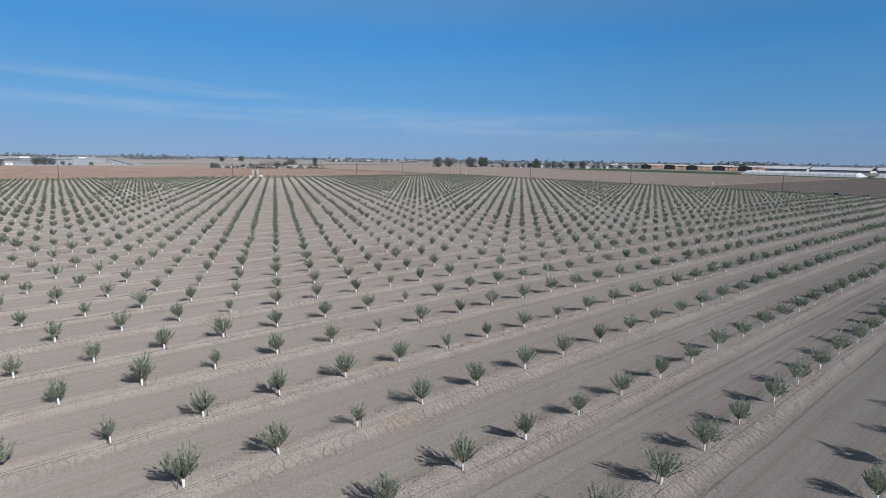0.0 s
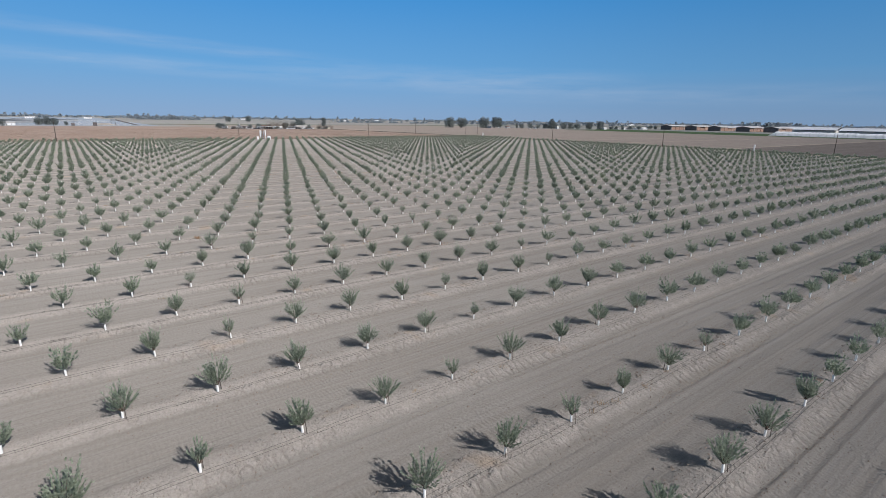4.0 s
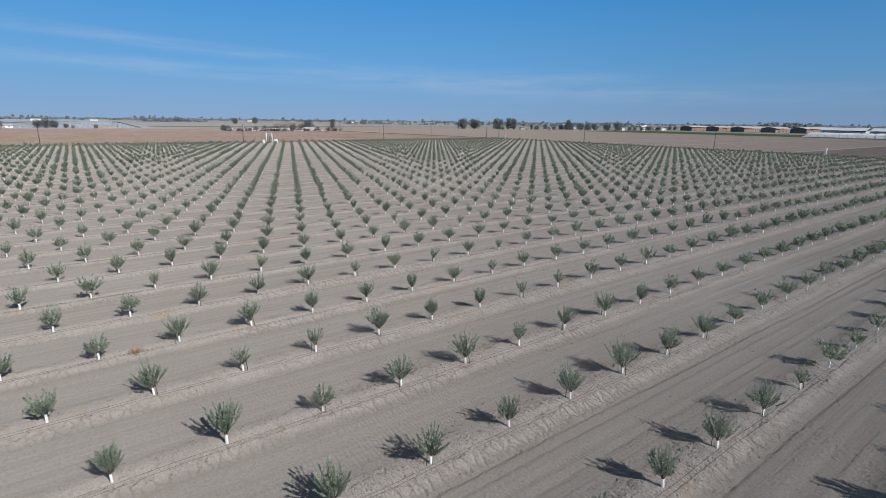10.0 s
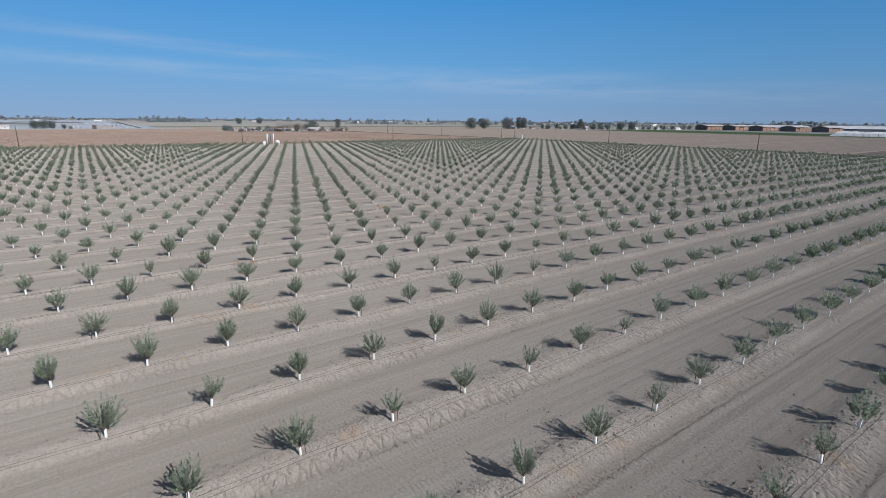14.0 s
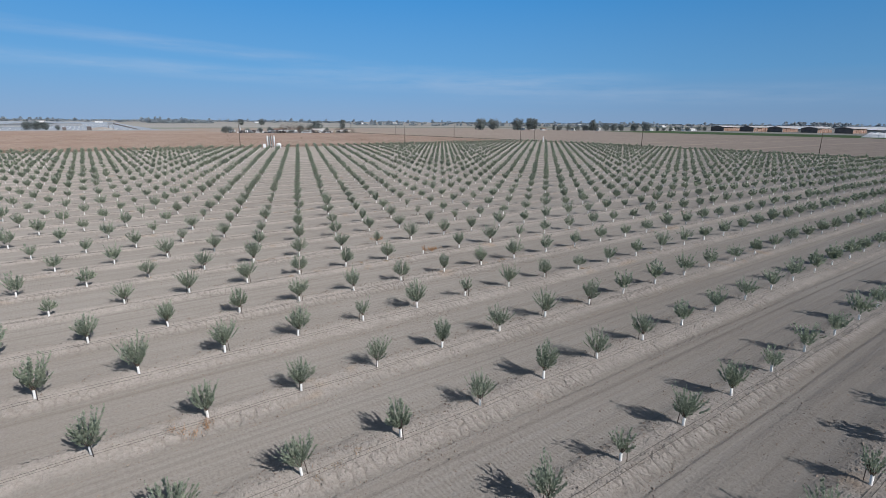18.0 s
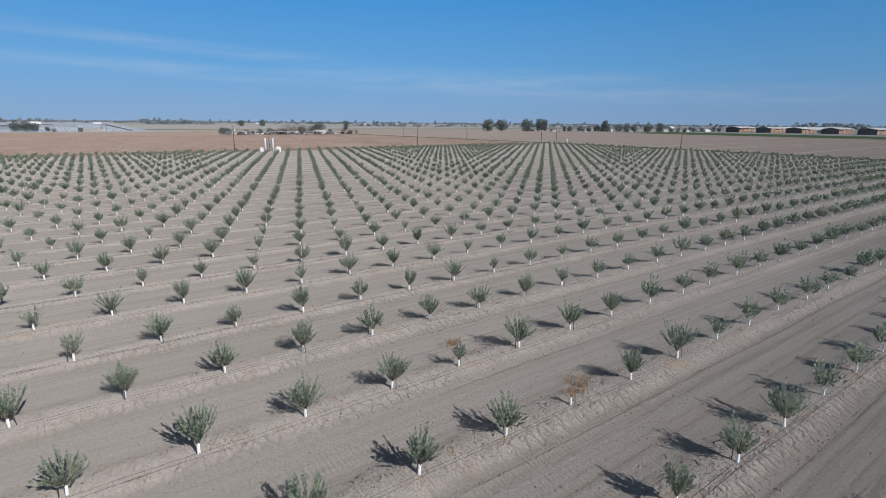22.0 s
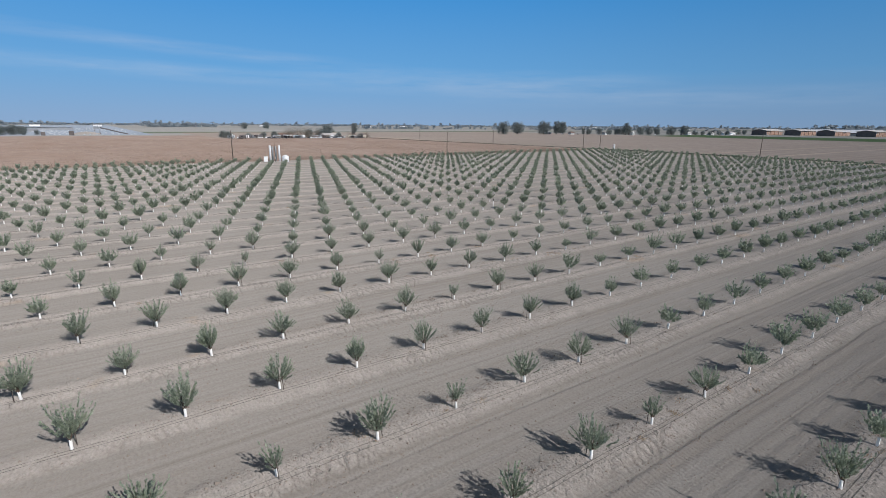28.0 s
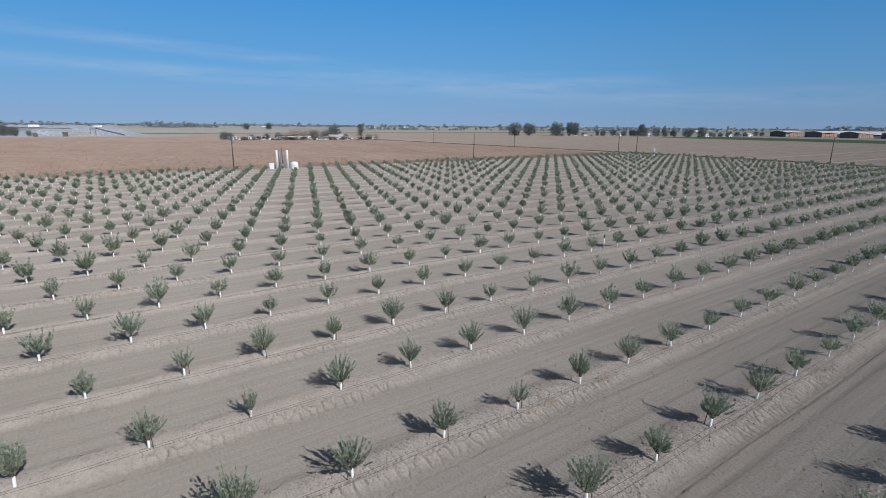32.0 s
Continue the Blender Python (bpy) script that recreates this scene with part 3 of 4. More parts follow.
fb = empty("pump_cabinet", pose(x, y, FLAT, 0, 0, -17), "white metal pump cabinet on a concrete slab", "cabinet")
part("slab", box(-1.0, 1.0, -0.8, 0.8, -0.1, 0.12, 0.02), M_CONC, fb)
part("body", box(-0.7, 0.7, -0.5, 0.5, 0.12, 2.05, 0.03), M_WHITE, fb)
dr = part("door", box(-0.6, 0.6, -0.535, -0.503, 0.3, 1.9, 0.01), M_WHITE, fb)
part("handle", box(0.38, 0.44, -0.57, -0.537, 1.0, 1.25, 0.008), M_STEEL, dr)
for x, y, h in ((296.0, 336.5, 4.0), (305.0, 117.0, 3.9)):
    standpipe(x, y, h, 0.42, M_WHITE, "white irrigation standpipe at the orchard's edge")


# ---- far trees ----
def big_tree(seed, h, w, mat=M_LEAF_FAR, n=1100, leaf=0.75):
    g = np.random.default_rng(seed)
    root = empty("field_tree", Matrix.Identity(4), "", "tree", "trees beyond the fields")
    bm = tube([(0, 0, -0.5), (0.1, 0, h * 0.22), (0.0, 0.15, h * 0.5), (0.1, 0.1, h * 0.82)], [h * 0.030, h * 0.024, h * 0.015, h * 0.004], 7)
    lobes = []
    for k in range(20):
        a, z = 2.4 * k + g.uniform(-0.4, 0.4), h * (0.14 + 0.70 * (k + g.uniform(0, 1)) / 20)
        r = w * 0.5 * g.uniform(0.35, 0.8) * (1.15 - abs(z / h - 0.5))
        c = np.array([math.cos(a) * r, math.sin(a) * r, z])
        lobes.append((c, w * g.uniform(0.24, 0.36)))
        tube([(0.05, 0.05, z * 0.62), tuple(c * np.array([0.5, 0.5, 1]) - np.array([0, 0, z * 0.14])), tuple(c)], [h * 0.010, h * 0.007, h * 0.003], 5, bm, False)
    part("trunk", bm, M_BARK, root)
    q = []
    for c, r in lobes:
        m = n // 20
        d = g.normal(size=(m, 3))
        d /= np.linalg.norm(d, axis=1)[:, None]
        p = c + d * (r * g.uniform(0.45, 1.1, m) ** 0.6)[:, None] * np.array([1, 1, 0.85])
        s = np.cross(d, g.normal(size=(m, 3)))
        s /= np.linalg.norm(s, axis=1)[:, None]
        e = np.cross(d, s) * 0.8 + d * 0.5
        L = (leaf * g.uniform(0.6, 1.3, m))[:, None]
        q.append(np.stack([p - s * L * 0.5, p + e * L * 0.6, p + s * L * 0.5, p - e * L * 0.6], 1))
    part("crown", quads_mesh("crown", np.concatenate(q), mat), None, root)
    return root


far_protos = [big_tree(51, 19, 17, n=2600, leaf=1.0), big_tree(52, 18, 15, n=2400, leaf=0.95), big_tree(53, 21, 10, n=2000, leaf=0.9), big_tree(54, 10, 9, leaf=0.7), big_tree(55, 8, 8, leaf=0.6), big_tree(56, 13, 6, leaf=0.7)]
FAR_LABEL = ["broad dark green shade tree beyond the field", "dense rounded dark tree at the field's end", "tall narrow dark green tree", "medium dark green tree by the farm buildings", "low bushy dark tree", "slender dark upright tree"]
for p, s in zip(far_protos, FAR_LABEL):
    tagged(p, s)
placed = [
    (0, 572, 748, 1.0), (1, 590, 736, 1.05), (0, 632, 722, 1.05), (2, 650, 712, 1.05), (2, 656, 706, 1.0),
    (5, 686, 690, 0.8), (3, 700, 690, 0.9), (3, 712, 680, 1.0), (4, 720, 668, 1.0), (3, 735, 662, 1.0), (4, 745, 660, 1.2), (4, 752, 652, 1.1),
    (2, 738, 650, 0.95), (5, 742, 648, 1.1), (3, 760, 640, 1.3), (3, 768, 630, 1.3), (3, 777, 622, 1.2), (0, 800, 612, 0.72), (1, 822, 604, 0.85),
    (4, 850, 600, 0.7), (4, 862, 596, 0.8), (3, 884, 596, 0.7), (3, 900, 590, 0.8), (4, 930, 592, 0.9), (4, 945, 600, 0.8), (4, 975, 600, 0.8), (3, 990, 602, 0.9), (4, 1005, 600, 1.0),
    (0, 256, 668, 0.72), (5, 348, 800, 1.3),
    (0, -27, 855, 0.55), (0, -18, 857, 0.60), (1, -10, 855, 0.55), (4, 2, 856, 0.7), (4, -60, 800, 1.0), (3, -75, 806, 0.9),
    (0, 352, 1423, 0.75), (1, 412, 1459, 0.95),
]
M_TWIG = plain("bare_twigs", (0.15, 0.125, 0.105), (0.23, 0.20, 0.17), 0.6, 0.95)
bare = big_tree(57, 10, 13, M_TWIG, 700, 0.5)
tagged(bare, "leafless grey-brown tree in the farm yard")
far_protos.append(bare)
placed += [(6, 214, 664, 0.9), (6, 222, 662, 1.05), (6, 231, 660, 1.0), (6, 240, 655, 0.8), (6, 272, 640, 0.7), (6, 279, 634, 0.6), (6, 286, 634, 0.55), (4, 152, 664, 0.9), (4, 157, 662, 0.8), (4, 246, 664, 1.1), (4, 251, 662, 1.0), (4, 176, 668, 0.6), (4, 190, 668, 0.7), (4, 200, 666, 0.8), (3, 236, 668, 0.9), (4, 262, 652, 0.7), (4, 282, 642, 0.6)]
gt = np.random.default_rng(12)
for k in range(9):
    t = (k + gt.uniform(0, 1)) / 9
    placed.append((int(gt.choice([3, 3, 4, 4, 5])), 690 + 330 * t + gt.uniform(-8, 8), 700 - 110 * t ** 0.7 + gt.uniform(-6, 14), gt.uniform(0.45, 0.8)))
seen = set()
for k, x, y, s in placed:
    m = pose(x, y, FLAT, 0, 0, (x * 37 + y * 11) % 360)
    if k in seen:
        t = copy_thing(far_protos[k], m)
    else:
        seen.add(k)
        t = far_protos[k]
        t.matrix_basis = m
    t.scale = (s, s, s)


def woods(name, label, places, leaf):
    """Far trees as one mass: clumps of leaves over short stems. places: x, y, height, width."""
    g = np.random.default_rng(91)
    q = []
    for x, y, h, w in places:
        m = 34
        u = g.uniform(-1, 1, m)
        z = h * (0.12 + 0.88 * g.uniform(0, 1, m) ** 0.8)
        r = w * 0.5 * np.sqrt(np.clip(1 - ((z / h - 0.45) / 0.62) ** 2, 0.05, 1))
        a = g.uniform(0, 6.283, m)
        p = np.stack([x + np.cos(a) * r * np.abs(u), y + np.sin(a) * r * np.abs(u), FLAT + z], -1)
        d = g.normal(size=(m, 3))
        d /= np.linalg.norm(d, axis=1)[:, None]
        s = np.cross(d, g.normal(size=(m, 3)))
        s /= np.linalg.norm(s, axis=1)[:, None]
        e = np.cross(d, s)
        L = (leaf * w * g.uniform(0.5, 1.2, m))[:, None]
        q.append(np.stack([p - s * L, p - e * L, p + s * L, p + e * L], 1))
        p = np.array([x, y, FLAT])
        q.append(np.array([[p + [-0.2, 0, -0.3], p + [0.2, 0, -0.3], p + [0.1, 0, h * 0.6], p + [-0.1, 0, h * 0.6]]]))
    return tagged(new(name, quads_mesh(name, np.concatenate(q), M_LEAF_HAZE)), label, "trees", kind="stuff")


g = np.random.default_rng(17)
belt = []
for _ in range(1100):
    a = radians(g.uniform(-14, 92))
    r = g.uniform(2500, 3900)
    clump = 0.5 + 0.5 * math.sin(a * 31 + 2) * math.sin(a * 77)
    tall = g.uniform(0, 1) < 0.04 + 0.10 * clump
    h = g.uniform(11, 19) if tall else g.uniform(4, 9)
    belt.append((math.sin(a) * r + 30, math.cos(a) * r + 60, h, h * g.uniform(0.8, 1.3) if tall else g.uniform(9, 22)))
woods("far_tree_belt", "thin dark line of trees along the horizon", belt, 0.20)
grove = []
for _ in range(120):
    t = g.uniform(0, 1)
    grove.append((195 + 190 * t + g.uniform(-25, 25), 1950 + 80 * t + g.uniform(-90, 90), g.uniform(14, 26) * (1 - 0.45 * t) * (0.6 + 0.4 * math.sin(t * 40) * math.sin(t * 17)), g.uniform(10, 17)))
for _ in range(70):
    t = g.uniform(0, 1)
    grove.append((1860 + 150 * t + g.uniform(-20, 20), 790 - 120 * t + g.uniform(-30, 30), g.uniform(9, 19), g.uniform(14, 22)))
for _ in range(60):
    t = g.uniform(0, 1)
    grove.append((1500 + 500 * t + g.uniform(-20, 20), 420 - 260 * t + g.uniform(-40, 40), g.uniform(5, 12), g.uniform(10, 18)))
for _ in range(160):
    t = g.uniform(0, 1)
    grove.append((700 + 900 * t, 1500 - 500 * t + g.uniform(-80, 80), g.uniform(3, 7), g.uniform(8, 16)))
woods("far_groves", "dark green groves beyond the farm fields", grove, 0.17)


# ---- farm buildings ----
def gable(x0, x1, y0, y1, z0, z1, along="x", over=0.6, thick=0.25):
    """Roof of two slopes, ridge along x or y."""
    bm = bmesh.new()
    if along == "x":
        ym = (y0 + y1) / 2
        prof = [(y0 - over, z0), (ym, z1), (y1 + over, z0), (y1 + over, z0 - thick), (ym, z1 - thick), (y0 - over, z0 - thick)]
        a = [bm.verts.new((x0 - over, p, q)) for p, q in prof]
        b = [bm.verts.new((x1 + over, p, q)) for p, q in prof]
    else:
        xm = (x0 + x1) / 2
        prof = [(x0 - over, z0), (xm, z1), (x1 + over, z0), (x1 + over, z0 - thick), (xm, z1 - thick), (x0 - over, z0 - thick)]
        a = [bm.verts.new((p, y0 - over, q)) for p, q in prof]
        b = [bm.verts.new((p, y1 + over, q)) for p, q in prof]
    n = len(prof)
    for k in range(n):
        bm.faces.new((a[k], a[(k + 1) % n], b[(k + 1) % n], b[k]))
    bm.faces.new((a[0], a[1], a[4], a[5])), bm.faces.new((a[1], a[2], a[3], a[4]))
    bm.faces.new((b[0], b[1], b[4], b[5])), bm.faces.new((b[1], b[2], b[3], b[4]))
    bmesh.ops.recalc_face_normals(bm, faces=bm.faces[:])
    return bm


def long_barn(x, y, l, w):
    """A low dairy shed whose broad pale roof slopes towards the orchard."""
    b = empty("long_barn", pose(x, y, FLAT), "long low dairy shed with a broad pale metal roof", "barn", "dairy sheds")
    part("roof", gable(0, w, 0, l, 4.6, 10.0, "y", 1.0, 0.3), M_PALEROOF, b)
    part("ridge_vent", box(w / 2 - 1.2, w / 2 + 1.2, 1, l - 1, 10.1, 10.7), M_PALEROOF, b)
    part("back_wall", box(w - 0.4, w - 0.1, 0.2, l - 0.2, 0, 4.2), M_SHADE, b)
    # half wall added only to lighten the dark open front
    part("added_half_wall", box(0.9, 1.2, 0.6, l - 0.6, 0, 3.1), M_CONC, b)
    n = int(l // 14)
    for k in range(n + 1):
        part("post", box(0.1, 0.5, l * k / n - 0.2, l * k / n + 0.2, 0, 4.3), M_CONC, b)
    for k in (0.0, l - 0.3):
        part("end_wall", box(0.6, w - 0.5, k, k + 0.3, 0, 4.3), M_CONC, b)


M_PALEROOF = plain("pale_metal_roof", (0.52, 0.54, 0.57), (0.66, 0.68, 0.71), 0.05, 0.5)


def hay_barn(x, y, l=64, w=24, tall=7.5):
    b = empty("hay_barn", pose(x, y, FLAT), "open-sided barn with a pale roof over stacked brown hay", "barn", "farm barns")
    part("roof", gable(0, l, 0, w, tall, tall + 2.4, "x", 1.0, 0.3), M_ROOF, b)
    bm = bmesh.new()
    v = [bm.verts.new(p) for p in ((0, 0, 0), (0, w, 0), (0, w, tall - 0.3), (0, w / 2, tall + 1.9), (0, 0, tall - 0.3))]
    f = bm.faces.new(v)
    r = bmesh.ops.extrude_face_region(bm, geom=[f])
    bmesh.ops.translate(bm, verts=[e for e in r["geom"] if isinstance(e, bmesh.types.BMVert)], vec=(0.25, 0, 0))
    # end wall coloured dark, standing in for the shade on it
    part("end_wall", bm, M_SHADE, b, "end wall toned dark for shade")
    n = 8
    for k in range(n + 1):
        part("post", box(l * k / n - 0.15, l * k / n + 0.15, -0.2, 0.1, 0, tall - 0.25), M_CONC, b)
    for k in range(4):
        z = tall * (0.80 + 0.12 * ((k * 7 + int(y)) % 3 - 1))
        part("hay_block", box(1 + k * (l - 2) / 4, 0.4 + (k + 0.97) * (l - 2) / 4, 0.5, w - 1, 0, z, 0.15), M_HAY, b)
    return b


for k in range(5):
    hay_barn(1000 + (k % 2) * 6, 561 - 49 * k)
for x, y, l in ((1110, 452, 90), (1165, 330, 100), (1120, 222, 90), (1190, 120, 110), (1105, 96, 90), (1090, -20, 90), (1215, 10, 90), (1120, -130, 90)):
    long_barn(x, y, l, 44)


M_SEAM = plain("grey_sheet_seam", (0.26, 0.27, 0.29), (0.36, 0.37, 0.39), 0.5, 0.7)


def silage_pile(x0, x1, y0, y1, h):
    """A long mound under sheeting with creases down its flanks."""
    g = np.random.default_rng(int(y0))
    ny, prof = 120, np.array([[0.0, 0.0], [0.10, 0.62], [0.26, 0.92], [0.5, 1.0], [0.74, 0.92], [0.90, 0.62], [1.0, 0.0]])
    ys = np.linspace(y0, y1, ny)
    top = np.ones(ny)
    top[:6], top[-6:] = np.linspace(0.05, 1, 6), np.linspace(1, 0.05, 6)
    V = []
    for k in range(ny):
        j = g.normal(0, 0.055, len(prof))
        V += [[x0 + (x1 - x0) * p + j[i] * 3, ys[k], FLAT - 0.1 + h * q * top[k] * (1 + j[i])] for i, (p, q) in enumerate(prof)]
    n = len(prof)
    F = [[k * n + i, k * n + i + 1, (k + 1) * n + i + 1, (k + 1) * n + i] for k in range(ny - 1) for i in range(n - 1)]
    t = empty("silage_pile", Matrix.Identity(4), "long silage mound under creased white sheeting", "silage pile", "silage piles")
    part("sheeting", mesh_from("sheeting", V, F, M_TARP), None, t)
    for k in range(5, ny - 5, 7):
        y = ys[k] + g.uniform(-2.0, 2.0)
        part("sheet_seam", tube([(x0 + (x1 - x0) * p - 0.1, y + 3.0 * q, FLAT + 0.05 + h * q) for p, q in prof[:4]], [0.15] * 4, 4), M_SEAM, t)


silage_pile(752, 792, 150, 285, 5.2)
silage_pile(756, 800, 20, 140, 5.0)


def house(x, y, turn, l, w, h, wall, roof):
    b = empty("house", pose(x, y, FLAT, 0, 0, turn), "small single-storey farm house with a low pitched roof", "house", "farm houses")
    part("wall", box(0, l, 0, w, 0, h), wall, b)
    part("roof", gable(0, l, 0, w, h + 0.05, h + 1.5, "x", 0.5, 0.2), roof, b)
    part("door", box(l * 0.45, l * 0.45 + 1.0, -0.06, -0.004, 0, 2.05), M_SHADE, b)
    for k in (0.15, 0.72):
        wd = part("window", box(l * k, l * k + 1.6, -0.08, -0.004, 1.0, 2.1), M_WHITE, b)
        part("pane", box(l * k + 0.1, l * k + 1.5, -0.10, -0.084, 1.1, 2.0), M_GLASS, wd)
    return b


M_BEIGE = plain("beige_stucco", (0.50, 0.44, 0.36), (0.58, 0.52, 0.44), 0.6, 0.9)
M_REDROOF = plain("brown_roof", (0.16, 0.10, 0.08), (0.23, 0.15, 0.12), 0.6, 0.85)
M_BLUECAR = plain("dark_car_paint", (0.05, 0.055, 0.07), (0.08, 0.085, 0.10), 1.0, 0.3, spec=0.5)
for a in ((246, 652, 5, 16, 9, 3.0, M_WHITE, M_ROOF), (206, 668, -8, 12, 8, 3.0, M_BEIGE, M_REDROOF),
          (646, 728, 0, 9, 7, 2.8, M_WHITE, M_ROOF), (676, 706, 0, 8, 6, 2.6, M_WHITE, M_REDROOF), (722, 676, 5, 10, 7, 3.0, M_WHITE, M_ROOF), (748, 645, 0, 5, 5, 4.0, M_WHITE, M_ROOF),
          (838, 606, 0, 9, 6, 2.8, M_WHITE, M_ROOF), (888, 596, 0, 10, 6, 2.8, M_WHITE, M_ROOF), (925, 594, 0, 9, 6, 2.8, M_WHITE, M_ROOF), (955, 598, -6, 16, 8, 3.2, M_WHITE, M_ROOF),
          (-66, 835, 0, 16, 9, 3.2, M_WHITE, M_ROOF), (-105, 840, 0, 18, 9, 3.2, M_WHITE, M_ROOF), (900, 1900, 0, 22, 11, 4, M_WHITE, M_ROOF), (1250, 2250, 0, 22, 11, 4, M_WHITE, M_ROOF), (620, 2300, 0, 22, 11, 4, M_WHITE, M_ROOF), (1700, 1500, 0, 22, 11, 4, M_WHITE, M_ROOF), (60, 2100, 0, 22, 11, 4, M_WHITE, M_ROOF), (-90, 2000, 0, 24, 11, 5, M_WHITE, M_ROOF), (330, 1960, 0, 18, 9, 4, M_WHITE, M_ROOF), (1500, 1000, 0, 22, 11, 4, M_WHITE, M_ROOF), (1900, 1250, 0, 22, 11, 4, M_WHITE, M_ROOF)):
    house(*a)


def car(x, y, turn, paint, label):
    c = empty("car", pose(x, y, FLAT, 0, 0, turn), label, "car", "parked vehicles")
    bm = bmesh.new()
    prof = [(-2.2, 0.35), (-2.2, 0.9), (-1.2, 1.0), (-0.6, 1.5), (1.0, 1.5), (1.6, 1.0), (2.2, 0.9), (2.2, 0.35)]
    a = [bm.verts.new((p, -0.85, q)) for p, q in prof]
    b = [bm.verts.new((p, 0.85, q)) for p, q in prof]
    for k in range(8):
        bm.faces.new((a[k], a[(k + 1) % 8], b[(k + 1) % 8], b[k]))
    bm.faces.new(a), bm.faces.new(b[::-1])
    bmesh.ops.recalc_face_normals(bm, faces=bm.faces[:])
    bmesh.ops.bevel(bm, geom=bm.edges[:], offset=0.07, segments=1, affect="EDGES")
    part("body", bm, paint, c)
    for s in (-1, 1):
        part("side_window", box(-0.65, 0.95, s * 0.87 - 0.01, s * 0.87 + 0.01, 1.02, 1.4), M_GLASS, c)
        for k in (-1.4, 1.4):
            w = tube([(k, s * 0.68, 0.33), (k, s * 0.90, 0.33)], [0.33, 0.33], 10)
            part("wheel", w, M_RUBBER, c)
    return c


PAINTS = ((M_WHITE, "white parked car on bare ground"), (M_BLUECAR, "dark parked car in the farm yard"), (M_WHITE, "white parked car in the farm yard"), (M_STEEL, "silver parked car on bare ground"))
for k, (x, y) in enumerate(((655, 705), (678, 694), (702, 672), (728, 655), (770, 620), (812, 602), (858, 588), (990, 556))):
    car(x, y, (k * 53) % 180, *PAINTS[k % 4])


car(303.6, 55.0, 86, M_BLUECAR, "dark car standing on the dirt track beside the orchard")


def trailer(x, y, turn, l, paint):
    t = empty("trailer", pose(x, y, FLAT, 0, 0, turn), "boxy pale trailer parked in the yard", "trailer", "yard trailers")
    part("body", box(-l / 2, l / 2, -1.2, 1.2, 0.7, 3.1, 0.12), paint, t)
    part("window", box(-l * 0.2, l * 0.1, -1.24, -1.205, 1.7, 2.4), M_GLASS, t)
    part("door", box(l * 0.22, l * 0.22 + 0.8, -1.23, -1.204, 0.8, 2.7), M_SHADE, t)
    for s in (-1, 1):
        part("wheel", tube([(-l * 0.1, s * 0.95, 0.36), (-l * 0.1, s * 1.19, 0.36)], [0.36, 0.36], 10), M_RUBBER, t)


def canopy(x, y, turn, l, w, roof):
    t = empty("open_shed", pose(x, y, FLAT, 0, 0, turn), "low open shed with a flat metal roof and dark inside", "shed", "yard sheds")
    part("roof", box(-l / 2, l / 2, -w / 2, w / 2, 2.7, 2.85), roof, t)
    part("back_wall", box(-l / 2 + 0.1, l / 2 - 0.1, w / 2 - 0.25, w / 2 - 0.1, 0, 2.69), M_BEIGE, t)
    for a in (-1, 1):
        part("post", box(a * (l / 2 - 0.3) - 0.08, a * (l / 2 - 0.3) + 0.08, -w / 2 + 0.1, -w / 2 + 0.26, 0, 2.69), M_POLE, t)


# the cluttered yard at the end of the red field
gy = np.random.default_rng(77)
for k in range(92):
    t = (k + gy.uniform(0.1, 0.9)) / 92
    x, y = 156 + 126 * t, 660 - 30 * t + gy.uniform(-9, 9)
    s = gy.integers(0, 12)
    if s < 7:
        car(x, y, gy.uniform(0, 180), *PAINTS[int(gy.integers(1, 4))])
    elif s < 10:
        trailer(x, y, gy.uniform(-40, 40), gy.uniform(3.5, 6), (M_STEEL, M_BEIGE, M_WHITE, M_SHADE)[int(gy.integers(0, 4))])
    else:
        canopy(x, y, gy.uniform(-20, 20), gy.uniform(4, 8), gy.uniform(3, 5), (M_ROOF, M_STEEL, M_WHITE)[int(gy.integers(0, 3))])


def shed(x, y, l, w, h):
    s = empty("calf_shed", pose(x, y, FLAT), "long low grey shelter with an open side", "shed", "rows of grey shelters")
    part("roof", box(0, l, -0.5, w, h, h + 0.25), M_STEEL, s)
    part("back_wall", box(0, l, w - 0.2, w - 0.02, 0, h - 0.004), M_STEEL, s)
    # panel added to cover the shelter's dark open front
    part("front_panel", box(0.2, l - 0.2, -0.2, -0.12, 0.3, h * 0.8), M_STEEL, s)
    for k in range(9):
        part("post", box(l * k / 8 - 0.12, l * k / 8 + 0.12, -0.1, 0.14, 0, h - 0.004), M_STEEL, s)


for k in range(8):
    shed(-250 + (k * 83) % 210, 930 + 70 * k, 70, 9, 3.4 + 0.2 * (k % 3))


# white hutches toned down towards the haze-tinted ground
M_HUTCH = plain("blue_grey_hutch", (0.37, 0.395, 0.43), (0.47, 0.495, 0.53), 0.4, 0.7)


